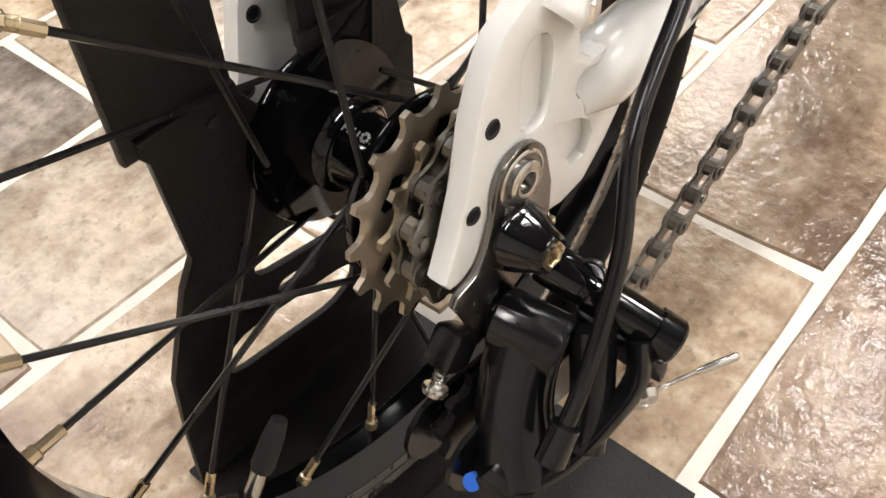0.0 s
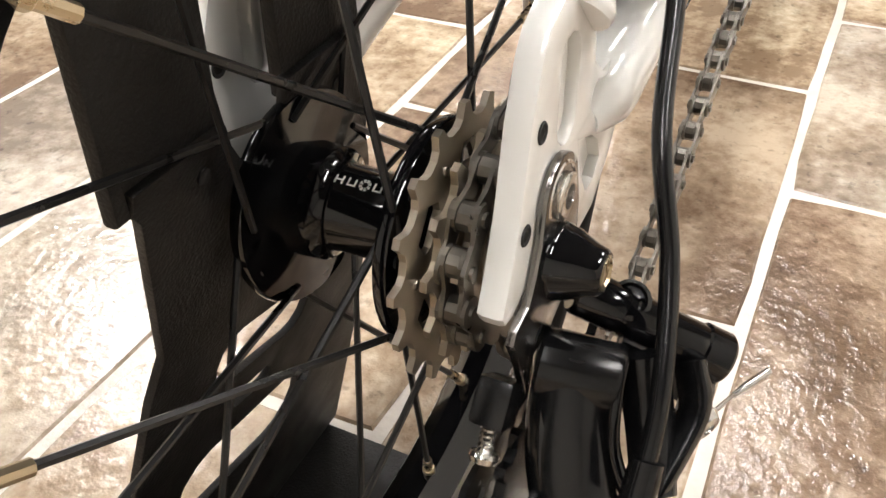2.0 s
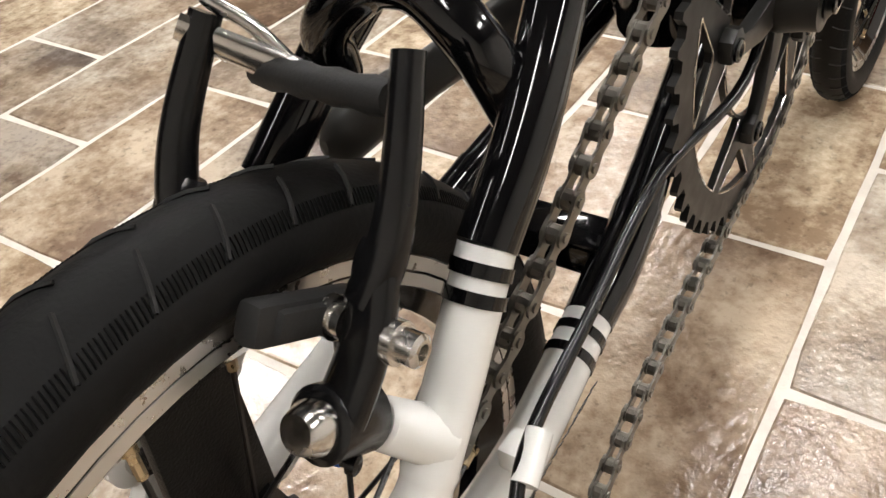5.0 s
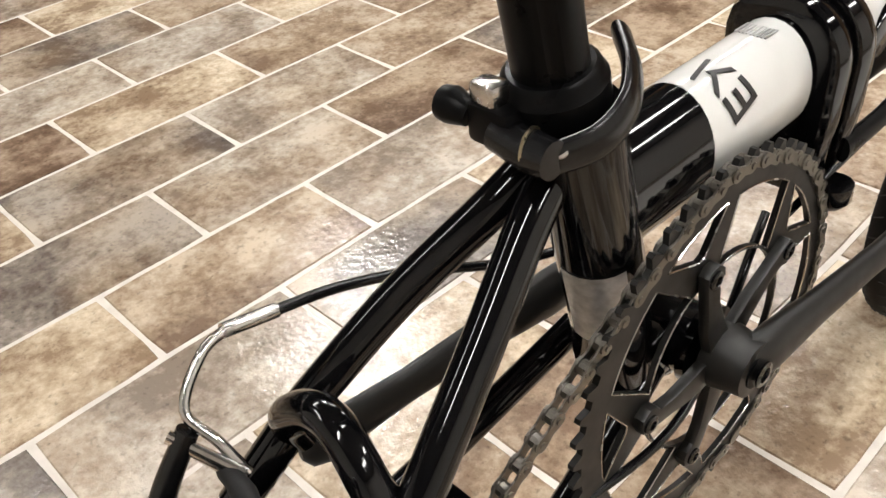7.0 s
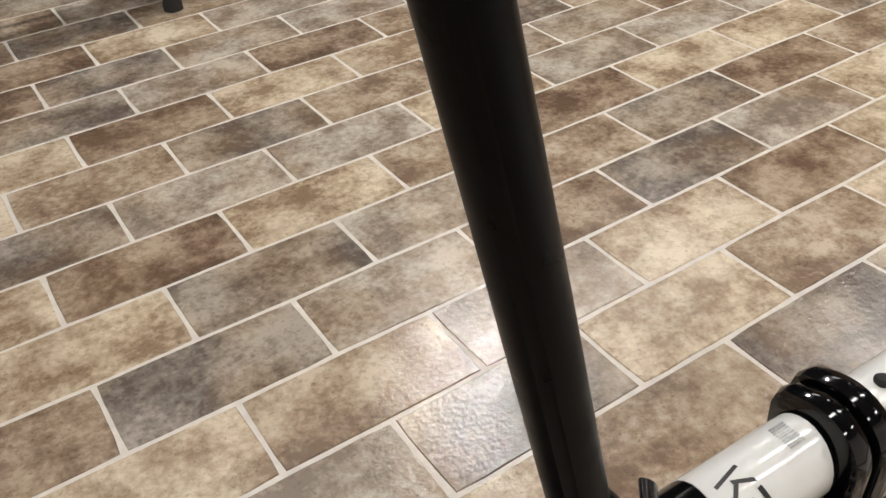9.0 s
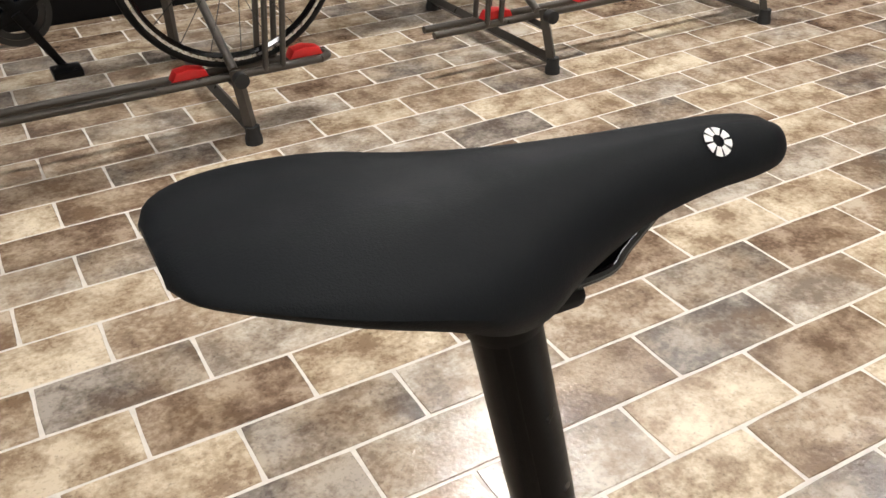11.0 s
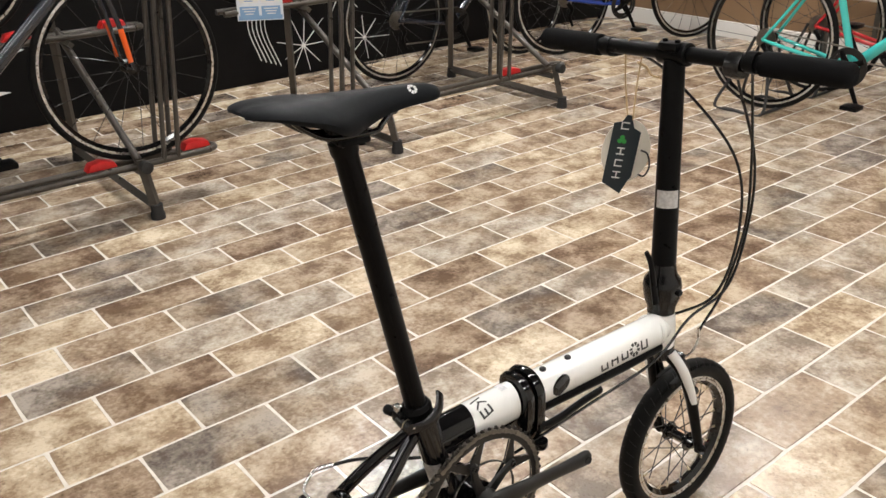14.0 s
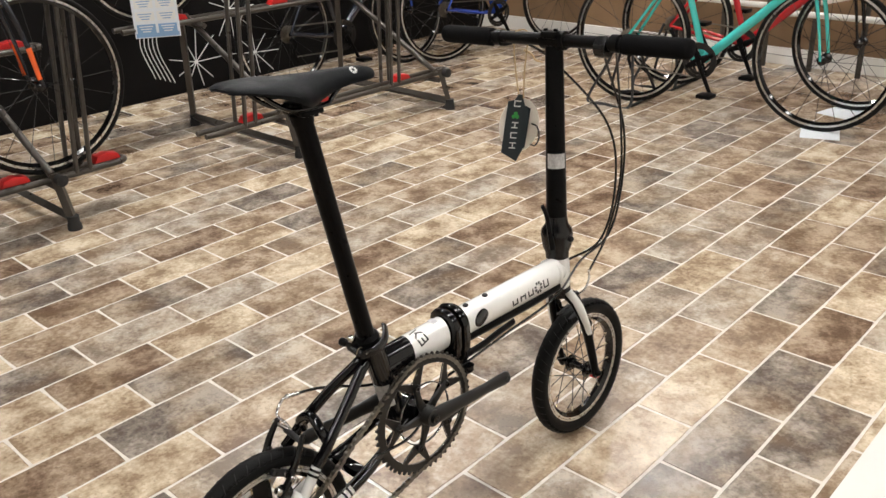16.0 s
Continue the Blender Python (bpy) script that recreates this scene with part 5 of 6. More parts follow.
# cables from the bar, bowing ahead of the handlepost
for k, (y, dx) in enumerate(((-0.12, 0.0), (-0.09, 0.008))):
    bm = bm_new()
    end = [V(0.588, -0.036, 0.42)] if k == 0 else [V(0.565, -0.030, 0.45), V(0.48, -0.030, 0.40), V(0.33, -0.030, 0.382), V(0.16, -0.028, 0.362)]
    mid = [HC + V(0.03, y, -0.012), HC + V(0.065 + dx, y + 0.02, -0.055), V(0.668 + dx, -0.058, 0.72), V(0.676 + dx, -0.052, 0.60), V(0.640 + dx, -0.045, 0.49)]
    add_tube(bm, curve(mid + end, 8), 0.0025, 10)
    part("front_cable", bm, M_PLASTIC, bike, "black cable housing")
bm = bm_new()
add_tube(bm, curve([HC + V(0.03, 0.12, -0.012), HC + V(0.06, 0.06, -0.05), V(0.655, -0.03, 0.73), V(0.668, -0.046, 0.60), V(0.625, -0.038, 0.48), V(0.56, 0.02, 0.43), V(0.45, 0.024, 0.39), V(0.36, 0.02, 0.38)], 8), 0.0025, 10)
part("front_cable", bm, M_PLASTIC, bike, "black cable housing")
bm = bm_new()
add_box(bm, V(*FA) + V(0.062, -0.0, -0.052), (0.018, 0.020, 0.010), bevel=0.003)
part("wheel_reflector", bm, M_RED, bike, "small red reflector in the spokes")


# --- painted marks as plain shapes ---
def bars(name, origin, ex, ey, n, w, h, gap, material, parent, label, depth=0.0006, ring_at=None):
    """A row of plain strokes standing for a printed name: along ex, height along ey."""
    ex, ey = Vector(ex).normalized(), Vector(ey).normalized()
    m = Matrix((ex, ey, ex.cross(ey))).transposed().to_4x4()
    m = Matrix.Translation(origin) @ m
    bm = bm_new()
    for k in range(n):
        x = k * (w + gap)
        if k == ring_at:
            for q in range(8):
                a0 = 45 * q + 8
                add_prism(bm, [(x + w / 2 + a, h / 2 + b) for a, b in arc(0, 0, h * 0.72, a0, a0 + 30, 3) + arc(0, 0, h * 0.34, a0 + 30, a0, 3)], depth, m)
        else:
            t = h * 0.2
            add_prism(bm, [(x, 0), (x + t, 0), (x + t, h), (x, h)], depth, m)
            add_prism(bm, [(x + t, h * 0.42), (x + w, h * 0.42), (x + w, h * 0.6), (x + t, h * 0.6)] if k % 2 else [(x + t, 0), (x + w, 0), (x + w, h * 0.18), (x + t, h * 0.18)], depth, m)
            add_prism(bm, [(x + w - t, h * (0.2 if k % 2 == 0 else 0)), (x + w, h * (0.2 if k % 2 == 0 else 0)), (x + w, h * (1.0 if k % 2 else 0.9)), (x + w - t, h * (1.0 if k % 2 else 0.9))], depth, m)
    return part(name, bm, material, parent, label, smooth=False)


bars("tube_mark", (0.352, -0.0264, 0.427), (1, 0.0, 0.03), (0, 0.20, 1), 5, 0.0165, 0.017, 0.0075, M_BLACKINK, bike, "black printed mark on the white tube", ring_at=3)
bars("hub_mark", (RA[0] - 0.0052, 0.0265, RA[2] + 0.0113), (0.0, -1, 0.0), (0.92, 0, 0.40), 5, 0.0026, 0.0024, 0.0013, M_WHITEINK, bike, "small white printed mark on the hub", depth=0.0002, ring_at=3)
bars("stay_mark", (-0.155, -0.0405, 0.2365), (1, -0.03, 0.26), (-0.2, -0.45, 1), 6, 0.006, 0.007, 0.0025, M_BLACKINK, bike, "dark grey printed mark on the chain stay", depth=0.0003, ring_at=4)
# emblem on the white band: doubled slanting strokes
bm = bm_new()
for a, b, c, d in (((0, 0), (0.0035, 0), (0.0035, 0.026), (0, 0.026)), ((0.006, 0.012), (0.018, 0.026), (0.0225, 0.026), (0.0095, 0.011)), ((0.009, 0.013), (0.019, 0.0), (0.0235, 0.0), (0.0125, 0.0145)),
                   ((0.026, 0.022), (0.044, 0.022), (0.044, 0.026), (0.026, 0.026)), ((0.028, 0.011), (0.044, 0.011), (0.044, 0.015), (0.028, 0.015)), ((0.026, 0.0), (0.044, 0.0), (0.044, 0.004), (0.026, 0.004)), ((0.0405, 0.0), (0.044, 0.0), (0.044, 0.026), (0.0405, 0.026))):
    add_prism(bm, [a, b, c, d], 0.0006, Matrix.Identity(4))
bmesh.ops.subdivide_edges(bm, edges=bm.edges[:], cuts=3, use_grid_fill=True)
for v in bm.verts:
    # wrap the strokes over the upper right of the oval tube
    u, w = (v.co.x - 0.022) * 0.80, (v.co.y - 0.013) * 0.84
    ca, sa = math.cos(radians(16)), math.sin(radians(16))
    th = radians(34) + (u * ca - w * sa) / 0.031
    k = 1.018 + v.co.z * 20
    v.co = (0.1125 + u * sa + w * ca, -0.0252 * k * math.sin(th), 0.434 + 0.0320 * k * math.cos(th))
part("emblem", bm, M_BLACKINK, bike, "black angular emblem", smooth=False)
bm = bm_new()
for k in range(9):
    add_box(bm, (0.160, -0.0085 + 0.002 * k, 0.4668), (0.012, 0.0011, 0.0008), Matrix.Identity(4))
part("band_sticker", bm, M_SILVERLABEL, bike, "small striped silver label")

# --- hang tag on the bar ---
TG = BIKE @ (HC + V(0.006, 0.090, 0))
tag = thing("hang_tag", "dark teal paper hang tag and cream round card on jute string", "tag", Matrix.Translation(TG) @ Matrix.Rotation(radians(-42), 4, "Z"))
bm = bm_new()
add_tube(bm, curve([(0.006, 0.0, -0.127), (0.008, -0.006, -0.06), (0.013, -0.008, 0.004), (0.0, -0.006, 0.0145), (-0.013, 0.0, 0.002), (-0.010, 0.004, -0.06), (-0.002, 0.002, -0.127)], 6), 0.0013, 8)
part("string", bm, M_STRING, tag, "twisted jute string")
bm = bm_new()
add_tube(bm, curve([(0.010, 0.012, -0.03), (0.026, 0.018, -0.040), (0.034, 0.014, -0.052), (0.048, 0.010, -0.056)], 5), [0.0024, 0.0014], 8)
part("string_knot", bm, M_STRING, tag)
tp = Matrix.Translation((0, 0, -0.122)) @ Matrix.Rotation(radians(7), 4, "Y") @ Matrix(((1, 0, 0, 0), (0, 0, -1, 0), (0, 1, 0, 0), (0, 0, 0, 1)))
bm = bm_new()
add_prism(bm, [(-0.026, -0.122), (0.008, -0.140), (0.019, -0.112), (0.023, -0.108), (0.025, -0.024), (0.012, -0.018), (0.004, 0.004), (-0.004, 0.004), (-0.010, -0.008), (-0.024, -0.012)], 0.0008, tp)
card = part("card", bm, M_CARD, tag, "dark teal printed card", smooth=False)
bm = bm_new()
add_prism(bm, [(a * 0.042 + 0.006, b * 0.058 - 0.062) for a, b in arc(0, 0, 1, 0, 352, 40)], 0.0008, Matrix.Translation((0, 0.004, 0)) @ tp)
part("round_card", bm, M_CREAMCARD, tag, "cream oval card with dark print", smooth=False)
bm = bm_new()
for k in range(4):
    y = -0.112 + k * 0.022 + (0.024 if k == 3 else 0)
    for q in range(2):
        add_prism(bm, [(-0.011, y + 0.011 * q), (0.003, y + 0.011 * q), (0.003, y + 0.0022 + 0.011 * q), (-0.011, y + 0.0022 + 0.011 * q)], 0.0003, Matrix.Translation((0, -0.0009, 0)) @ tp)
    add_prism(bm, [(-0.011, y), (-0.0088, y), (-0.0088, y + 0.013), (-0.011, y + 0.013)] if k % 2 else [(-0.005, y), (-0.0028, y), (-0.0028, y + 0.013), (-0.005, y + 0.013)], 0.0003, Matrix.Translation((0, -0.0012, 0)) @ tp)
part("print", bm, M_WHITEINK, card, "white printed strokes", smooth=False)
bm = bm_new()
for q in range(3):
    a = radians(90 + 120 * q)
    add_prism(bm, [(-0.005 + 0.0045 * math.cos(a) + 0.0042 * c, -0.041 + 0.0045 * math.sin(a) + 0.0042 * d) for c, d in arc(0, 0, 1, 0, 330, 10)], 0.0003, Matrix.Translation((0, -0.0009, 0)) @ tp)
part("leaf_print", bm, M_GREEN, card, "green printed leaf", smooth=False)
bm = bm_new()
add_tube(bm, curve([(0.024, 0.002, -0.182), (0.036, 0.0, -0.189), (0.040, -0.002, -0.212), (0.032, 0.0, -0.229), (0.022, 0.003, -0.227)], 5), 0.0016, 8)
part("elastic_loop", bm, M_SHADOWBLACK, tag, "black elastic loop")

# --- display stand for the rear wheel ---
stand = thing("bike_stand", "black slotted sheet-steel display stand under the rear wheel", "stand")
PL = [(-0.300, 0.004), (-0.300, 0.074), (-0.2985, 0.120), (-0.2865, 0.172), (-0.2810, 0.185), (-0.2872, 0.2375), (-0.2895, 0.2410), (-0.2895, 0.2470), (-0.2580, 0.2470), (-0.2555, 0.2400), (-0.2490, 0.2300), (-0.2400, 0.2290), (-0.2330, 0.2380), (-0.2335, 0.2470), (-0.1975, 0.2470), (-0.1940, 0.2400), (-0.1862, 0.2188), (-0.1822, 0.2150), (-0.1775, 0.190), (-0.1610, 0.1378), (-0.1530, 0.090), (-0.1510, 0.004)]
sl = math.sqrt(1 + 0.25 ** 2)
pm = Matrix.Translation((0, -0.7255, 0)) @ Matrix(((1, 0, 0, 0), (0, -0.25 / sl, -1 / sl, 0), (0, 1 / sl, -0.25 / sl, 0), (0, 0, 0, 1)))
bm = bm_new()
add_prism(bm, [(a, b * sl) for a, b in PL], 0.003, pm, holes=[[(a, b * sl) for a, b in h] for h in (capsule(-0.262, 0.099, -0.2165, 0.0875, 0.0145), capsule(-0.247, 0.1525, -0.2135, 0.1425, 0.0105), capsule(-0.243, 0.1255, -0.2290, 0.1222, 0.0038))], bevel=0.0006)
part("side_plate", bm, M_STAND, stand, "black side plate with slots")
for px0, px1, lean_x in ((-0.2935, -0.2575, 0.004), (-0.2325, -0.1935, -0.006)):
    bm = bm_new()
    add_prism(bm, [(px0, 0.2400), (px1, 0.2400), (px1 + lean_x * 0.5, 0.310), (px1 + lean_x, 0.350), (px1 + lean_x - 0.004, 0.362), (px0 + 0.006, 0.362), (px0 + 0.003, 0.350), (px0 + 0.002, 0.300)], 0.0045, Matrix.Translation((0, -0.7835, 0)) @ SIDE, bevel=0.0012)
    part("prong", bm, M_STAND, stand, "black coated upright prong")
for hx_, hz_ in ((-0.2665, 0.2380), (-0.2065, 0.2330), (-0.1985, 0.2050)):
    bm = bm_new()
    add_lathe(bm, [(0.0, 0.0), (0.0022, 0.0), (0.0022, 0.0006), (0.0, 0.0006)], pm @ Matrix.Translation((hx_, hz_ * sl, 0.003)), 12)
    part("plate_hole", bm, M_SHADOWBLACK, stand, "small round hole")
bm = bm_new()
add_box(bm, (-0.229, -0.815, 0.0025), (0.142, 0.196, 0.003), bevel=0.001)
part("base_plate", bm, M_STAND, stand, "dark grey sheet-steel base plate")


# ---------------- bike racks along the black wall ----------------
def rack_frame(parent, x, y0, y1):
    """One end frame: floor bar, short front post, tall back post and brace, with black feet."""
    bm = bm_new()
    add_tube(bm, [(x, y0, 0.045), (x, y1, 0.045)], 0.020, 4)
    fr = part("floor_bar", bm, M_RACK, parent)
    for a, b, nm in (((x, y0, 0.03), (x - 0.01, y0 + 0.05, 0.21), "front_post"), ((x, y1, 0.03), (x - 0.01, y1 - 0.03, 0.62), "back_post"), ((x, y0 + 0.10, 0.19), (x, y1 - 0.06, 0.56), "brace")):
        bm = bm_new()
        add_tube(bm, [a, b], 0.019 if nm != "brace" else 0.014, 4 if nm != "brace" else 12)
        part(nm, bm, M_RACK, parent)
    for y in (y0, y1):
        bm = bm_new()
        add_lathe(bm, [(0.0, 0.0), (0.026, 0.0), (0.026, 0.02), (0.022, 0.03), (0.022, 0.055), (0.0, 0.055)], Matrix.Translation((x, y - 0.004, 0.0)), 14)
        part("rubber_foot", bm, M_SHADOWBLACK, parent, "black rubber foot")
    bm = bm_new()
    add_lathe(bm, [(0.0, 0.0), (0.022, 0.0), (0.022, 0.03), (0.0, 0.034)], Matrix.Translation((x - 0.01, y0 + 0.02, 0.195)) @ Matrix.Rotation(radians(90), 4, "X"), 14)
    part("end_knob", bm, M_SHADOWBLACK, parent, "black plastic end knob")


def bike_rack(x0, x1, frames, pads, hoops):
    r = thing("bike_rack", "brown-grey steel tube bike rack with red plastic pads", "bike rack", None, "bike racks")
    for x in frames:
        rack_frame(r, x, 1.28, 2.14)
    for z, ys in ((0.165, (1.405, 1.475)), (0.545, (1.98, 2.06))):
        for y in ys:
            bm = bm_new()
            add_tube(bm, [(x0, y, z), (x1, y, z)], 0.0125, 12)
            part("rail", bm, M_RACK, r, "round steel rail")
        for x in frames:
            bm = bm_new()
            add_tube(bm, [(x, ys[0] - 0.06, z - 0.02), (x, ys[1] + 0.06, z - 0.02)], 0.014, 4)
            part("cross_bar", bm, M_RACK, r)
        bm = bm_new()
        add_tube(bm, curve([(x1, ys[0], z), (x1 + 0.03, ys[0] + 0.02, z), (x1 + 0.03, ys[1] - 0.02, z), (x1, ys[1], z)], 5), 0.0125, 12)
        part("rail_end", bm, M_RACK, r)
    for x, y, z in pads:
        bm = bm_new()
        add_prism(bm, [(-0.055, 0), (0.055, 0), (0.045, 0.022), (0.0, 0.032), (-0.04, 0.026)], 0.05, Matrix.Translation((x, y + 0.025, z)) @ SIDE, bevel=0.006)
        part("rail_pad", bm, M_RED, r, "red plastic wheel pad")
    for x in hoops:
        for dx in (0.0, 0.055):
            bm = bm_new()
            add_tube(bm, curve([(x + dx, 1.40, 0.165), (x + dx + 0.03, 1.42, 0.40), (x + dx + 0.085, 1.46, 0.86), (x + dx + 0.10, 1.50, 0.89), (x + dx + 0.085, 1.53, 0.86), (x + dx + 0.03, 1.50, 0.40), (x + dx, 1.475, 0.165)], 5), 0.0095, 10)
            part("wheel_hoop", bm, M_RACK, r, "upright steel wheel hoop")
    return r


bike_rack(-1.6, 0.70, (0.419, -1.2), ((0.30, 1.44, 0.175), (0.66, 1.44, 0.175), (0.25, 2.02, 0.555), (0.62, 2.02, 0.555)), (0.52,))
bike_rack(1.10, 2.62, (1.49, 2.50), ((1.36, 1.44, 0.175), (2.30, 1.44, 0.175), (1.75, 1.44, 0.175), (1.40, 2.02, 0.555), (2.00, 2.02, 0.555)), (1.30, 2.2))


# ---------------- road bikes ----------------
def road_wheel(parent, x, z, R=0.335, spokes=20, glossy=True, name="wheel", rear=False):
    ax = axis_y(x, 0, z)
    bm = bm_new()
    tr = 0.0125
    add_lathe(bm, [(R - tr + tr * math.cos(a), tr * math.sin(a)) for a in [2 * math.pi * k / 10 for k in range(10)]], ax, 64, closed=True)
    w = part(name, bm, M_TYRE, parent, "slim black road tyre")
    bm = bm_new()
    add_lathe(bm, [(R - 0.020, -0.009), (R - 0.034, -0.010), (R - 0.044, -0.003), (R - 0.044, 0.003), (R - 0.034, 0.010), (R - 0.020, 0.009)], ax, 64, closed=True)
    part("rim", bm, M_GLOSS, w, "black rim")
    for s in (-1, 1):
        bm = bm_new()
        add_lathe(bm, [(R - 0.0215, s * 0.0098), (R - 0.0300, s * 0.0108), (R - 0.0300, s * 0.0098), (R - 0.0215, s * 0.0088)], ax, 64, closed=True)
        part("brake_track", bm, M_RIMSILVER, w, "bright brake track")
    bm = bm_new()
    add_lathe(bm, [(0.006, -0.05), (0.012, -0.048), (0.024, -0.036), (0.024, -0.032), (0.013, -0.026), (0.012, 0.026), (0.022, 0.032), (0.022, 0.036), (0.010, 0.048), (0.006, 0.05)], ax, 20)
    part("hub", bm, M_GLOSS, w)
    for k in range(spokes):
        a = 2 * math.pi * k / spokes
        s = 1 if k % 2 else -1
        lead = radians(50) * (1 if (k // 2) % 2 else -1)
        bm = bm_new()
        add_tube(bm, [ax @ V(0.021 * math.cos(a + lead), 0.021 * math.sin(a + lead), s * 0.034), ax @ V((R - 0.042) * math.cos(a), (R - 0.042) * math.sin(a), 0)], 0.0013, 5)
        part("spoke", bm, M_SPOKE, w)
    if rear:
        bm = bm_new()
        for q in range(8):
            rr = 0.050 - q * 0.0035
            add_lathe(bm, [(rr, 0.028 + q * 0.0035), (rr, 0.030 + q * 0.0035), (0.012, 0.030 + q * 0.0035), (0.012, 0.028 + q * 0.0035)], ax, 28, closed=True)
        part("cassette", bm, M_CHAIN, w, "dark steel cassette")
    return w


def road_bike(m, label, paint, fork_paint, accents=(), R=0.335, pedals=True):
    b = thing("road_bicycle", label, "bicycle", m, "road bikes")
    rx, fx = 0.0, 0.985
    road_wheel(b, rx, R, R, rear=True, name="rear_wheel")
    road_wheel(b, fx, R, R, name="front_wheel")
    bbx, bbz = 0.41, 0.27
    hx0, hz0, hx1, hz1 = 0.905, 0.70, 0.865, 0.83
    sx, sz = 0.245, 0.76

    def tb(nm, pts, r, mm, flat=1.0, lab=""):
        bm = bm_new()
        add_tube(bm, pts, r, 14, flat=flat)
        return part(nm, bm, mm, b, lab)

    tb("down_tube", [(bbx, 0, bbz), (hx0 - 0.01, 0, hz0 + 0.01)], [0.024, 0.021], paint)
    tb("top_tube", [(sx, 0, sz), (hx1, 0, hz1 - 0.02)], [0.014, 0.018], paint)
    tb("seat_tube", [(bbx, 0, bbz), (sx - 0.01, 0, sz + 0.03)], 0.016, paint)
    tb("head_tube", [(hx0, 0, hz0), (hx1, 0, hz1)], 0.020, paint)
    for s in (-1, 1):
        tb("chain_stay", [(bbx, s * 0.02, bbz), (bbx - 0.15, s * 0.04, bbz + 0.015), (rx, s * 0.06, R)], [0.011, 0.010, 0.008], paint)
        tb("seat_stay", [(sx + 0.01, s * 0.012, sz - 0.05), (rx, s * 0.06, R)], 0.0075, paint)
        lg = tb("fork_leg", curve([(hx0 + 0.003, s * 0.018, hz0 - 0.02), (hx0 + 0.02, s * 0.045, hz0 - 0.08), (hx0 + 0.05, s * 0.052, 0.50), (fx, s * 0.054, R)], 4), [0.014, 0.013, 0.013, 0.0125, 0.012, 0.0115, 0.011, 0.0105, 0.010, 0.0095, 0.009, 0.0085, 0.008], fork_paint, 0.7)
        if accents:
            bm = bm_new()
            add_tube(bm, [V(hx0 + 0.052, s * 0.0605, 0.48), V(fx - 0.012, s * 0.062, R + 0.03)], [0.010, 0.009], 8, flat=0.4)
            part("fork_stripe", bm, accents[0], lg, "bright coloured fork stripe")
        # cranks
        a = radians(-62 if s < 0 else 118)
        ca = tb("crank_arm", [(bbx, s * 0.065, bbz), (bbx + 0.17 * math.cos(a), s * 0.072, bbz + 0.17 * math.sin(a))], [0.014, 0.010], M_SATIN, 0.6)
        if pedals:
            bm = bm_new()
            add_box(bm, (bbx + 0.17 * math.cos(a), s * 0.115, bbz + 0.17 * math.sin(a)), (0.075, 0.075, 0.02), bevel=0.006)
            part("pedal", bm, M_SATIN, ca, "black pedal")
    for rr, y in ((0.088, -0.046), (0.072, -0.041)):
        bm = bm_new()
        o = arc(0, 0, rr, 0, 354, 60)
        add_prism(bm, o, 0.003, side(y, bbx, bbz), holes=[arc(0, 0, rr - 0.016, 0, 350, 36)])
        cr_ = part("chainring", bm, M_CRANK, b, "dark chainring", smooth=False)
        if rr > 0.08:
            bm = bm_new()
            for k in range(4):
                a = radians(90 * k + 28)
                add_tube(bm, [V(bbx, y - 0.004, bbz), V(bbx + (rr - 0.010) * math.cos(a), y - 0.004, bbz + (rr - 0.010) * math.sin(a))], [0.022, 0.009], 10, flat=0.3)
            part("spider", bm, M_SATIN, cr_)
    bm = bm_new()
    add_tube(bm, [V(bbx, -0.045, bbz + 0.085), V(0.0, -0.045, R + 0.045)], 0.004, 6)
    add_tube(bm, [V(bbx, -0.045, bbz - 0.085), V(0.03, -0.045, R - 0.13)], 0.004, 6)
    part("chain", bm, M_CHAIN, b)
    bm = bm_new()
    add_tube(bm, curve([(0.0, -0.055, R - 0.02), (0.03, -0.06, R - 0.06), (0.02, -0.05, R - 0.10), (0.045, -0.05, R - 0.16)], 4), [0.013, 0.009], 10, flat=0.6)
    part("rear_derailleur", bm, M_SATIN, b, "black rear derailleur")
    tb("seat_post", [(sx - 0.005, 0, sz + 0.02), (sx - 0.04, 0, sz + 0.14)], 0.0135, M_SATIN)
    bm = bm_new()
    add_tube(bm, [V(sx - 0.17, 0, sz + 0.175), V(sx - 0.13, 0, sz + 0.178), V(sx - 0.02, 0, sz + 0.172), V(sx + 0.08, 0, sz + 0.168), V(sx + 0.11, 0, sz + 0.16)], [0.04, 0.065, 0.04, 0.022, 0.012], 14, flat=0.35)
    part("saddle", bm, M_SADDLE, b, "black road saddle")
    tb("stem", [(hx1 - 0.01, 0, hz1 + 0.04), (hx1 + 0.08, 0, hz1 + 0.06)], 0.016, M_SATIN)
    bm = bm_new()
    pts = []
    for s in (1, -1):
        side_pts = [V(hx1 + 0.03, s * 0.20, hz1 - 0.06), V(hx1 + 0.12, s * 0.20, hz1 - 0.07), V(hx1 + 0.17, s * 0.20, hz1 - 0.01), V(hx1 + 0.14, s * 0.20, hz1 + 0.05), V(hx1 + 0.085, s * 0.19, hz1 + 0.06)]
        pts += side_pts if s > 0 else side_pts[::-1]
    add_tube(bm, curve(pts, 4), 0.0125, 10)
    part("handlebar", bm, M_SATIN, b, "black drop handlebar")
    for s in (-1, 1):
        bm = bm_new()
        add_tube(bm, curve([(hx1 + 0.15, s * 0.20, hz1 + 0.045), (hx1 + 0.20, s * 0.20, hz1 + 0.06), (hx1 + 0.215, s * 0.20, hz1 + 0.02), (hx1 + 0.19, s * 0.205, hz1 - 0.06)], 4), [0.016, 0.006], 10)
        part("brake_lever", bm, M_SATIN, b)
    return b


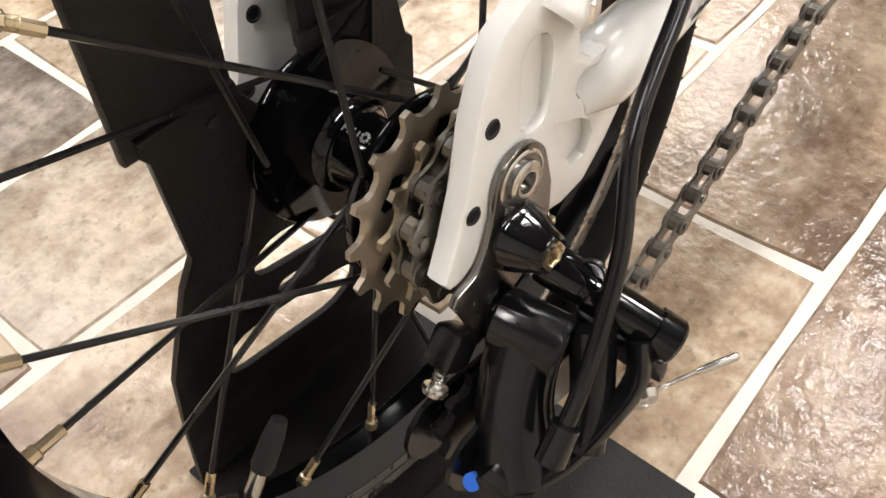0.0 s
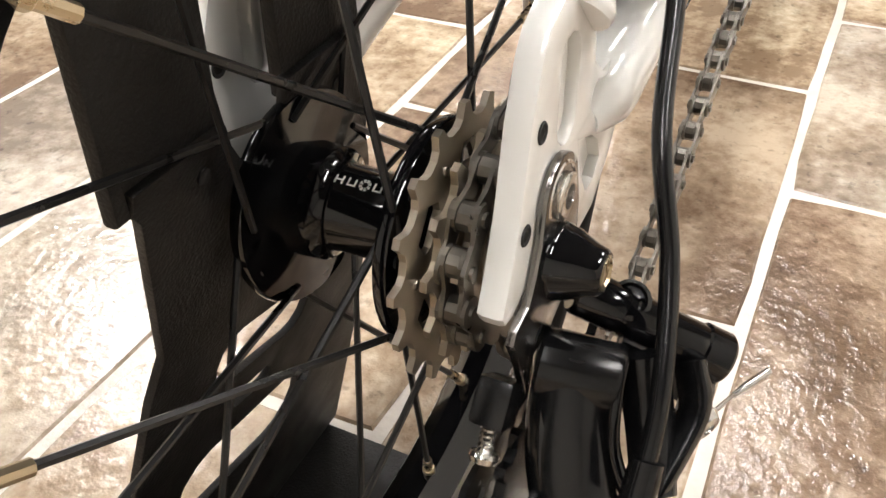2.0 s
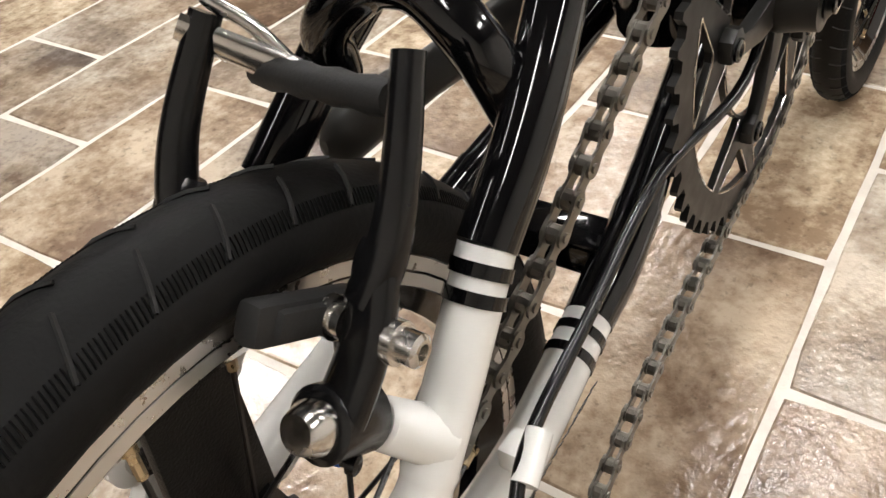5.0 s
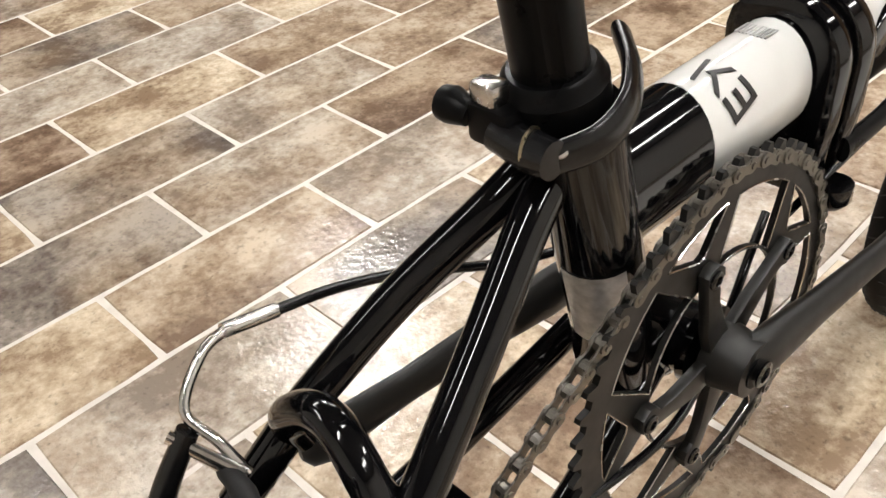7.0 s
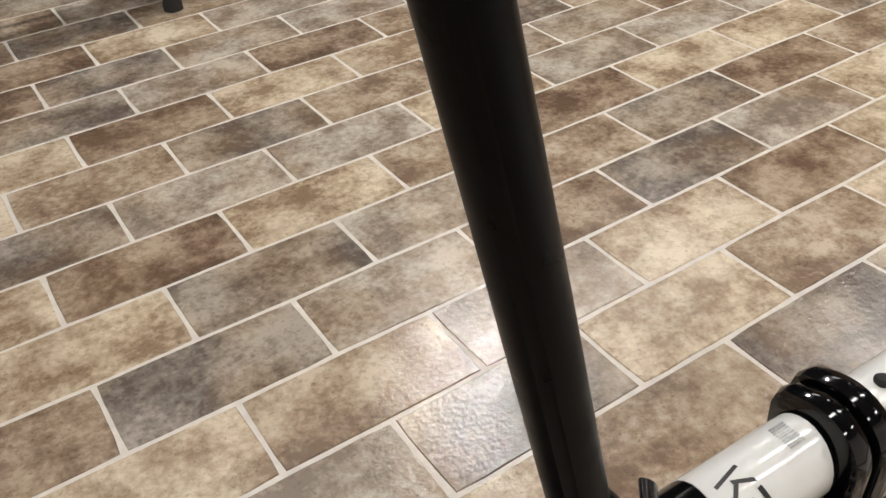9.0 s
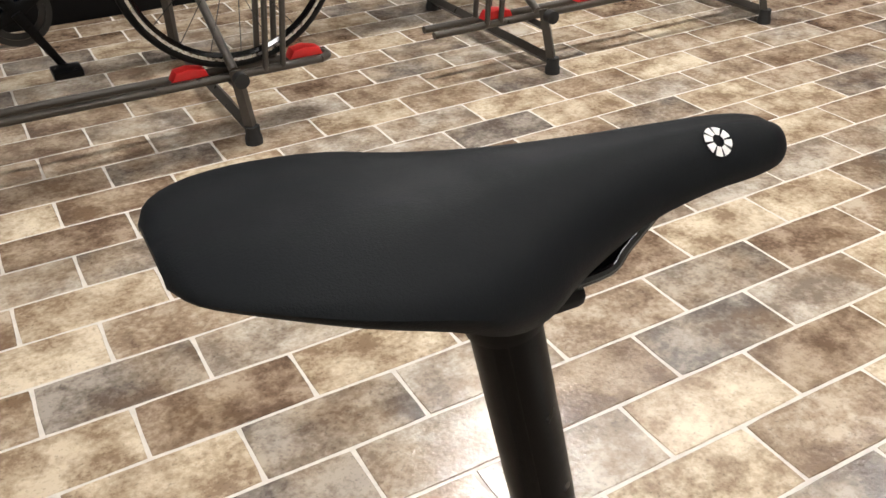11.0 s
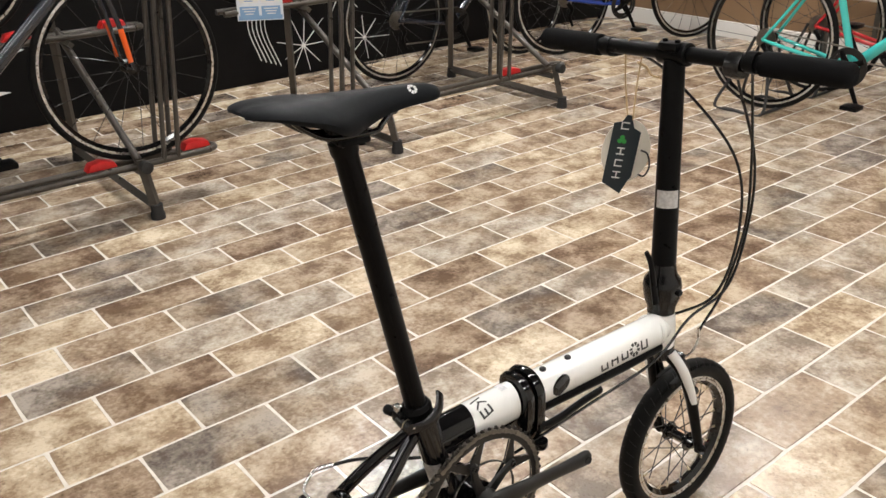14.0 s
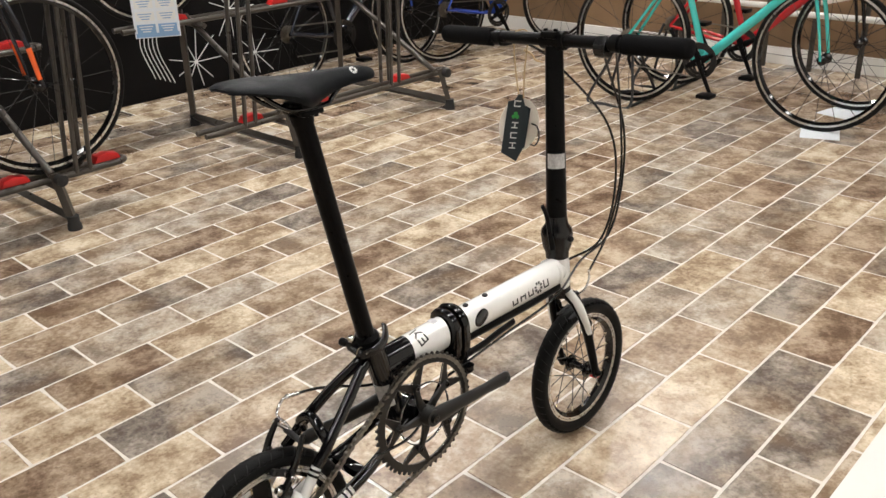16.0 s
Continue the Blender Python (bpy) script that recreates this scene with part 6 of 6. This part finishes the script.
def at_floor(x, y, z, yaw):
    return Matrix.Translation((x, y, z)) @ Matrix.Rotation(radians(yaw), 4, "Z")


road_bike(at_floor(-0.52, 1.44, 0.178, 0), "dark navy road bike with orange fork stripes in a rack", M_NAVY, M_NAVY, (M_ORANGE,))
road_bike(at_floor(2.22, 2.28, 0.0, 0), "black road bike with blue details standing in a rack", M_NAVY, M_NAVY, (M_BLUEPAINT,))
road_bike(at_floor(1.28, 2.02, 0.56, 0), "black road bike on the upper rail of a rack", M_GLOSS, M_GLOSS)
road_bike(at_floor(-0.95, 2.02, 0.56, 0), "black and yellow road bike on the upper rail of a rack", M_GLOSS, M_GLOSS, (M_ORANGE,))
road_bike(at_floor(3.35, 2.10, 0.0, -14), "dark blue and red road bike beside the wood wall", M_BLUEPAINT, M_REDPAINT)
road_bike(at_floor(3.20, 0.62, 0.0, -88), "turquoise road bike standing on the tiles", M_CELESTE, M_CELESTE)
road_bike(at_floor(3.66, 0.62, 0.0, -88), "red road bike with white lettering on the tiles", M_REDPAINT, M_GLOSS)


def wheel_stand(x, y, yaw):
    t = thing("wheel_stand", "black bent wire stand under a rear wheel", "stand", at_floor(x, y, 0, yaw), "wheel stands")
    for s in (-1, 1):
        bm = bm_new()
        add_tube(bm, curve([(-0.05, s * 0.035, 0.34), (-0.10, s * 0.06, 0.20), (-0.17, s * 0.13, 0.012), (-0.05, s * 0.16, 0.010), (0.09, s * 0.14, 0.012), (0.05, s * 0.06, 0.20), (0.03, s * 0.035, 0.32)], 6), 0.0075, 10)
        part("wire_leg", bm, M_SHADOWBLACK, t)
    bm = bm_new()
    add_tube(bm, [(0.09, -0.14, 0.012), (0.09, 0.14, 0.012)], 0.0075, 10)
    part("cross_wire", bm, M_SHADOWBLACK, t)


wheel_stand(3.20, 0.62, -88)
wheel_stand(3.66, 0.62, -88)

# papers under the turquoise bike's front wheel
for px, py, rz in ((3.22, -0.40, 20), (3.62, -0.36, -12)):
    bm = bm_new()
    add_box(bm, (0, 0, 0), (0.21, 0.17, 0.001), at_floor(px, py, 0.0016, rz))
    tagged(part("paper_sheet", bm, M_PAPER, None, smooth=False), "white printed paper sheet lying on the tiles", "paper", "floor papers")

# leaflet hung on the rack
lf = thing("leaflet", "white and blue printed leaflet hung on the rack", "leaflet", Matrix.Translation((1.25, 1.93, 0.64)) @ Matrix.Rotation(radians(-32), 4, "Z") @ Matrix.Rotation(radians(-8), 4, "X"))
bm = bm_new()
add_box(bm, (0, 0, 0), (0.20, 0.002, 0.26))
part("sheet", bm, M_PAPER, lf, smooth=False)
for r_ in range(4):
    for c_ in range(2):
        bm = bm_new()
        add_box(bm, (-0.047 + 0.094 * c_, -0.0016, 0.075 - 0.055 * r_), (0.082, 0.0008, 0.040))
        pn = part("panel", bm, M_WHITEINK if r_ < 3 else M_PAPERBLUE, lf, smooth=False)
        bm = bm_new()
        for q in range(3):
            add_box(bm, (-0.047 + 0.094 * c_, -0.0023, 0.085 - 0.055 * r_ - 0.011 * q), (0.06 - 0.012 * q, 0.0006, 0.004))
        part("print_lines", bm, M_PAPERBLUE if r_ < 3 else M_WHITEINK, pn, smooth=False)
bm = bm_new()
add_box(bm, (0, -0.0016, -0.118), (0.19, 0.0008, 0.018))
part("band", bm, M_PAPERBLUE, lf, smooth=False)

# price card
pc_ = thing("price_card", "white price card with red figures", "sign", Matrix.Translation((3.10, 2.12, 0.70)) @ Matrix.Rotation(radians(-42), 4, "Z") @ Matrix.Rotation(radians(6), 4, "Y"))
bm = bm_new()
add_box(bm, (0, 0, 0), (0.27, 0.003, 0.12), bevel=0.001)
part("card", bm, M_WHITEINK, pc_, smooth=False)
cu = bpy.data.curves.new("figures", "FONT")
cu.body, cu.size, cu.align_x, cu.align_y, cu.extrude = "\u00a5138.000", 0.062, "CENTER", "CENTER", 0.0004
tmp = new("figures_curve", cu)
me = bpy.data.meshes.new_from_object(tmp.evaluated_get(bpy.context.evaluated_depsgraph_get()))
bpy.data.objects.remove(tmp)
me.materials.clear()
me.materials.append(M_RED)
fg = new("figures", me)
fg.parent = pc_
fg.matrix_basis = Matrix.Translation((0, -0.0022, -0.012)) @ Matrix.Rotation(radians(90), 4, "X")

# white swooshes on the black wall
for x, z, l, h in ((-0.75, 0.62, 0.62, 0.05), (-0.70, 0.48, 0.75, 0.06), (-0.60, 0.32, 0.85, 0.09), (-0.40, 0.16, 0.55, 0.045)):
    bm = bm_new()
    add_prism(bm, [(0, 0), (l * 0.5, h * 0.15), (l * 0.85, h * 0.25), (l, h * 0.55), (l * 0.88, h * 0.9), (l * 0.5, h), (0, h * 0.9)], 0.002, Matrix.Translation((x + 0.2, Y1 - 0.002, z)) @ SIDE)
    tagged(part("wall_graphic", bm, M_WHITEINK, None, smooth=False), "white swoosh printed on the black wall", "graphic", "wall graphics")
# printed wheel spokes on the black wall
rg = random.Random(5)
for hx_, hz_, reach, n in ((1.936, 0.165, 0.20, 9), (2.356, 0.149, 0.19, 8), (2.208, 0.434, 0.20, 9)):
    bm = bm_new()
    for k in range(n):
        a = 2 * math.pi * k / n + rg.uniform(-0.12, 0.12)
        ln_ = reach * rg.uniform(0.65, 1.0)
        ca, sa = math.cos(a), math.sin(a)
        zt = max(hz_ + ln_ * sa, 0.02)
        add_prism(bm, [(-0.0025 * sa, 0.0025 * ca), (0.0025 * sa, -0.0025 * ca), (ln_ * ca + 0.0018 * sa, zt - hz_ - 0.0018 * ca), (ln_ * ca - 0.0018 * sa, zt - hz_ + 0.0018 * ca)], 0.002, Matrix.Translation((hx_, Y1 - 0.0005, hz_)) @ SIDE)
    add_prism(bm, [(0.013 * a, 0.013 * b) for a, b in arc(0, 0, 1, 0, 330, 11)], 0.0026, Matrix.Translation((hx_, Y1 - 0.0005, hz_)) @ SIDE)
    tagged(part("wall_graphic", bm, M_WHITEINK, None, smooth=False), "white wheel hub and spokes printed on the black wall", "graphic", "wall graphics")
for k in range(5):
    bm = bm_new()
    add_tube(bm, curve([(1.640 + 0.022 * k, Y1 - 0.002, 0.44), (1.600 + 0.026 * k, Y1 - 0.002, 0.31 - 0.008 * k), (1.660 + 0.030 * k, Y1 - 0.002, 0.12 - 0.012 * k)], 5), 0.0026, 6, flat=0.5)
    tagged(part("wall_graphic", bm, M_WHITEINK, None), "thin white curved line printed on the black wall", "graphic", "wall graphics")
# white board lying on the tiles
bm = bm_new()
add_box(bm, (1.6, -2.0, 0.011), (1.9, 1.22, 0.02), bevel=0.003)
tagged(part("white_board", bm, M_WHITEWALL, None), "plain white board lying on the tiles", "board")
# white tube rail along the wood wall
rl = thing("tube_rail", "white bent tube rail in front of the wood wall", "rail")
for pts in ([(4.35, -0.9, 0.33), (4.35, 0.2, 0.33), (4.3, 0.42, 0.31), (4.22, 0.55, 0.14)], [(4.40, -1.2, 0.85), (4.40, 0.1, 0.40), (4.40, 0.9, 0.36)]):
    bm = bm_new()
    add_tube(bm, curve(pts, 6), 0.018, 10)
    part("tube", bm, M_WHITEWALL, rl)
for y in [-1.0 + 0.28 * k for k in range(8)]:
    bm = bm_new()
    add_tube(bm, [(4.38, y, 0.0), (4.38, y, 0.62)], 0.016, 8)
    part("upright", bm, M_RACK, rl)
bm = bm_new()
add_box(bm, (X1 - 0.012, (Y0 + Y1) / 2, 0.05), (0.024, Y1 - Y0 - 0.01, 0.1), bevel=0.003)
tagged(part("baseboard", bm, M_WHITEWALL, None), "white baseboard along the wood wall", "baseboard", kind="structure")

# ---------------- floor tiles ----------------
def tile_mesh(name, material, seed):
    """A tile with a softly uneven outline and a rounded rim."""
    r = random.Random(seed)
    bm = bm_new()
    l, w, h = TL - GR, TW - GR, 0.0016
    n, m = 7, 4
    base = [(l * k / n, 0) for k in range(n)] + [(l, w * k / m) for k in range(m)] + [(l - l * k / n, w) for k in range(n)] + [(0, w - w * k / m) for k in range(m)]
    lo, hi = [], []
    for x, y in base:
        jx, jy = r.uniform(-0.0009, 0.0006), r.uniform(-0.0009, 0.0006)
        corner = (x in (0, l)) and (y in (0, w))
        pull = 0.0016 if corner else 0.0
        sx, sy = (1 if x < l / 2 else -1), (1 if y < w / 2 else -1)
        ex = x + sx * (pull - jx) if x in (0, l) else x
        ey = y + sy * (pull - jy) if y in (0, w) else y
        lo.append(bm.verts.new((ex, ey, 0)))
        b = 0.0014
        hi.append(bm.verts.new((ex + (sx * b if x in (0, l) else 0), ey + (sy * b if y in (0, w) else 0), h)))
    bm.faces.new(hi)
    for k in range(len(lo)):
        q = (k + 1) % len(lo)
        bm.faces.new((lo[k], lo[q], hi[q], hi[k]))
    me = bpy.data.meshes.new(name)
    bm.to_mesh(me)
    bm.free()
    me.materials.append(material)
    return me


tile_meshes = {(k, v): tile_mesh("tile", m, 11 + v) for k, m in M_TILE.items() for v in range(5)}
rng = random.Random(7)
far = {k: ([], []) for k in M_TILE}
for j in range(math.floor(Y0 / TW), math.ceil(Y1 / TW)):
    for i in range(math.floor(2 * X0 / TL) - 1, math.ceil(2 * X1 / TL) + 1):
        if (i - j) % 2:
            continue
        x, y = i * TL / 2 + GR / 2, j * TW + GR / 2
        if x + TL < X0 or x > X1 - 0.02 or y + TW > Y1 + 0.1:
            continue
        c = tile_class(i, j, rng)
        tm = tile_meshes[c, (i * 3 + j * 7) % 5]
        if -0.75 < x < 1.75 and -1.0 < y < 1.0:
            t = new("tile", tm)
            t.location = (x, y, -0.0008)
            t.parent = floor
        else:
            vs, fs = far[c]
            o = len(vs)
            vs += [(v.co.x + x, v.co.y + y, v.co.z - 0.0008) for v in tm.vertices]
            fs += [[o + q for q in p.vertices] for p in tm.polygons]
for c, (vs, fs) in far.items():
    me = bpy.data.meshes.new("tiles")
    me.from_pydata(vs, [], fs)
    me.materials.append(M_TILE[c])
    ob = new("tiles", me)
    ob.parent = floor
    tagged(ob, "more floor tiles of one tone", kind="stuff")
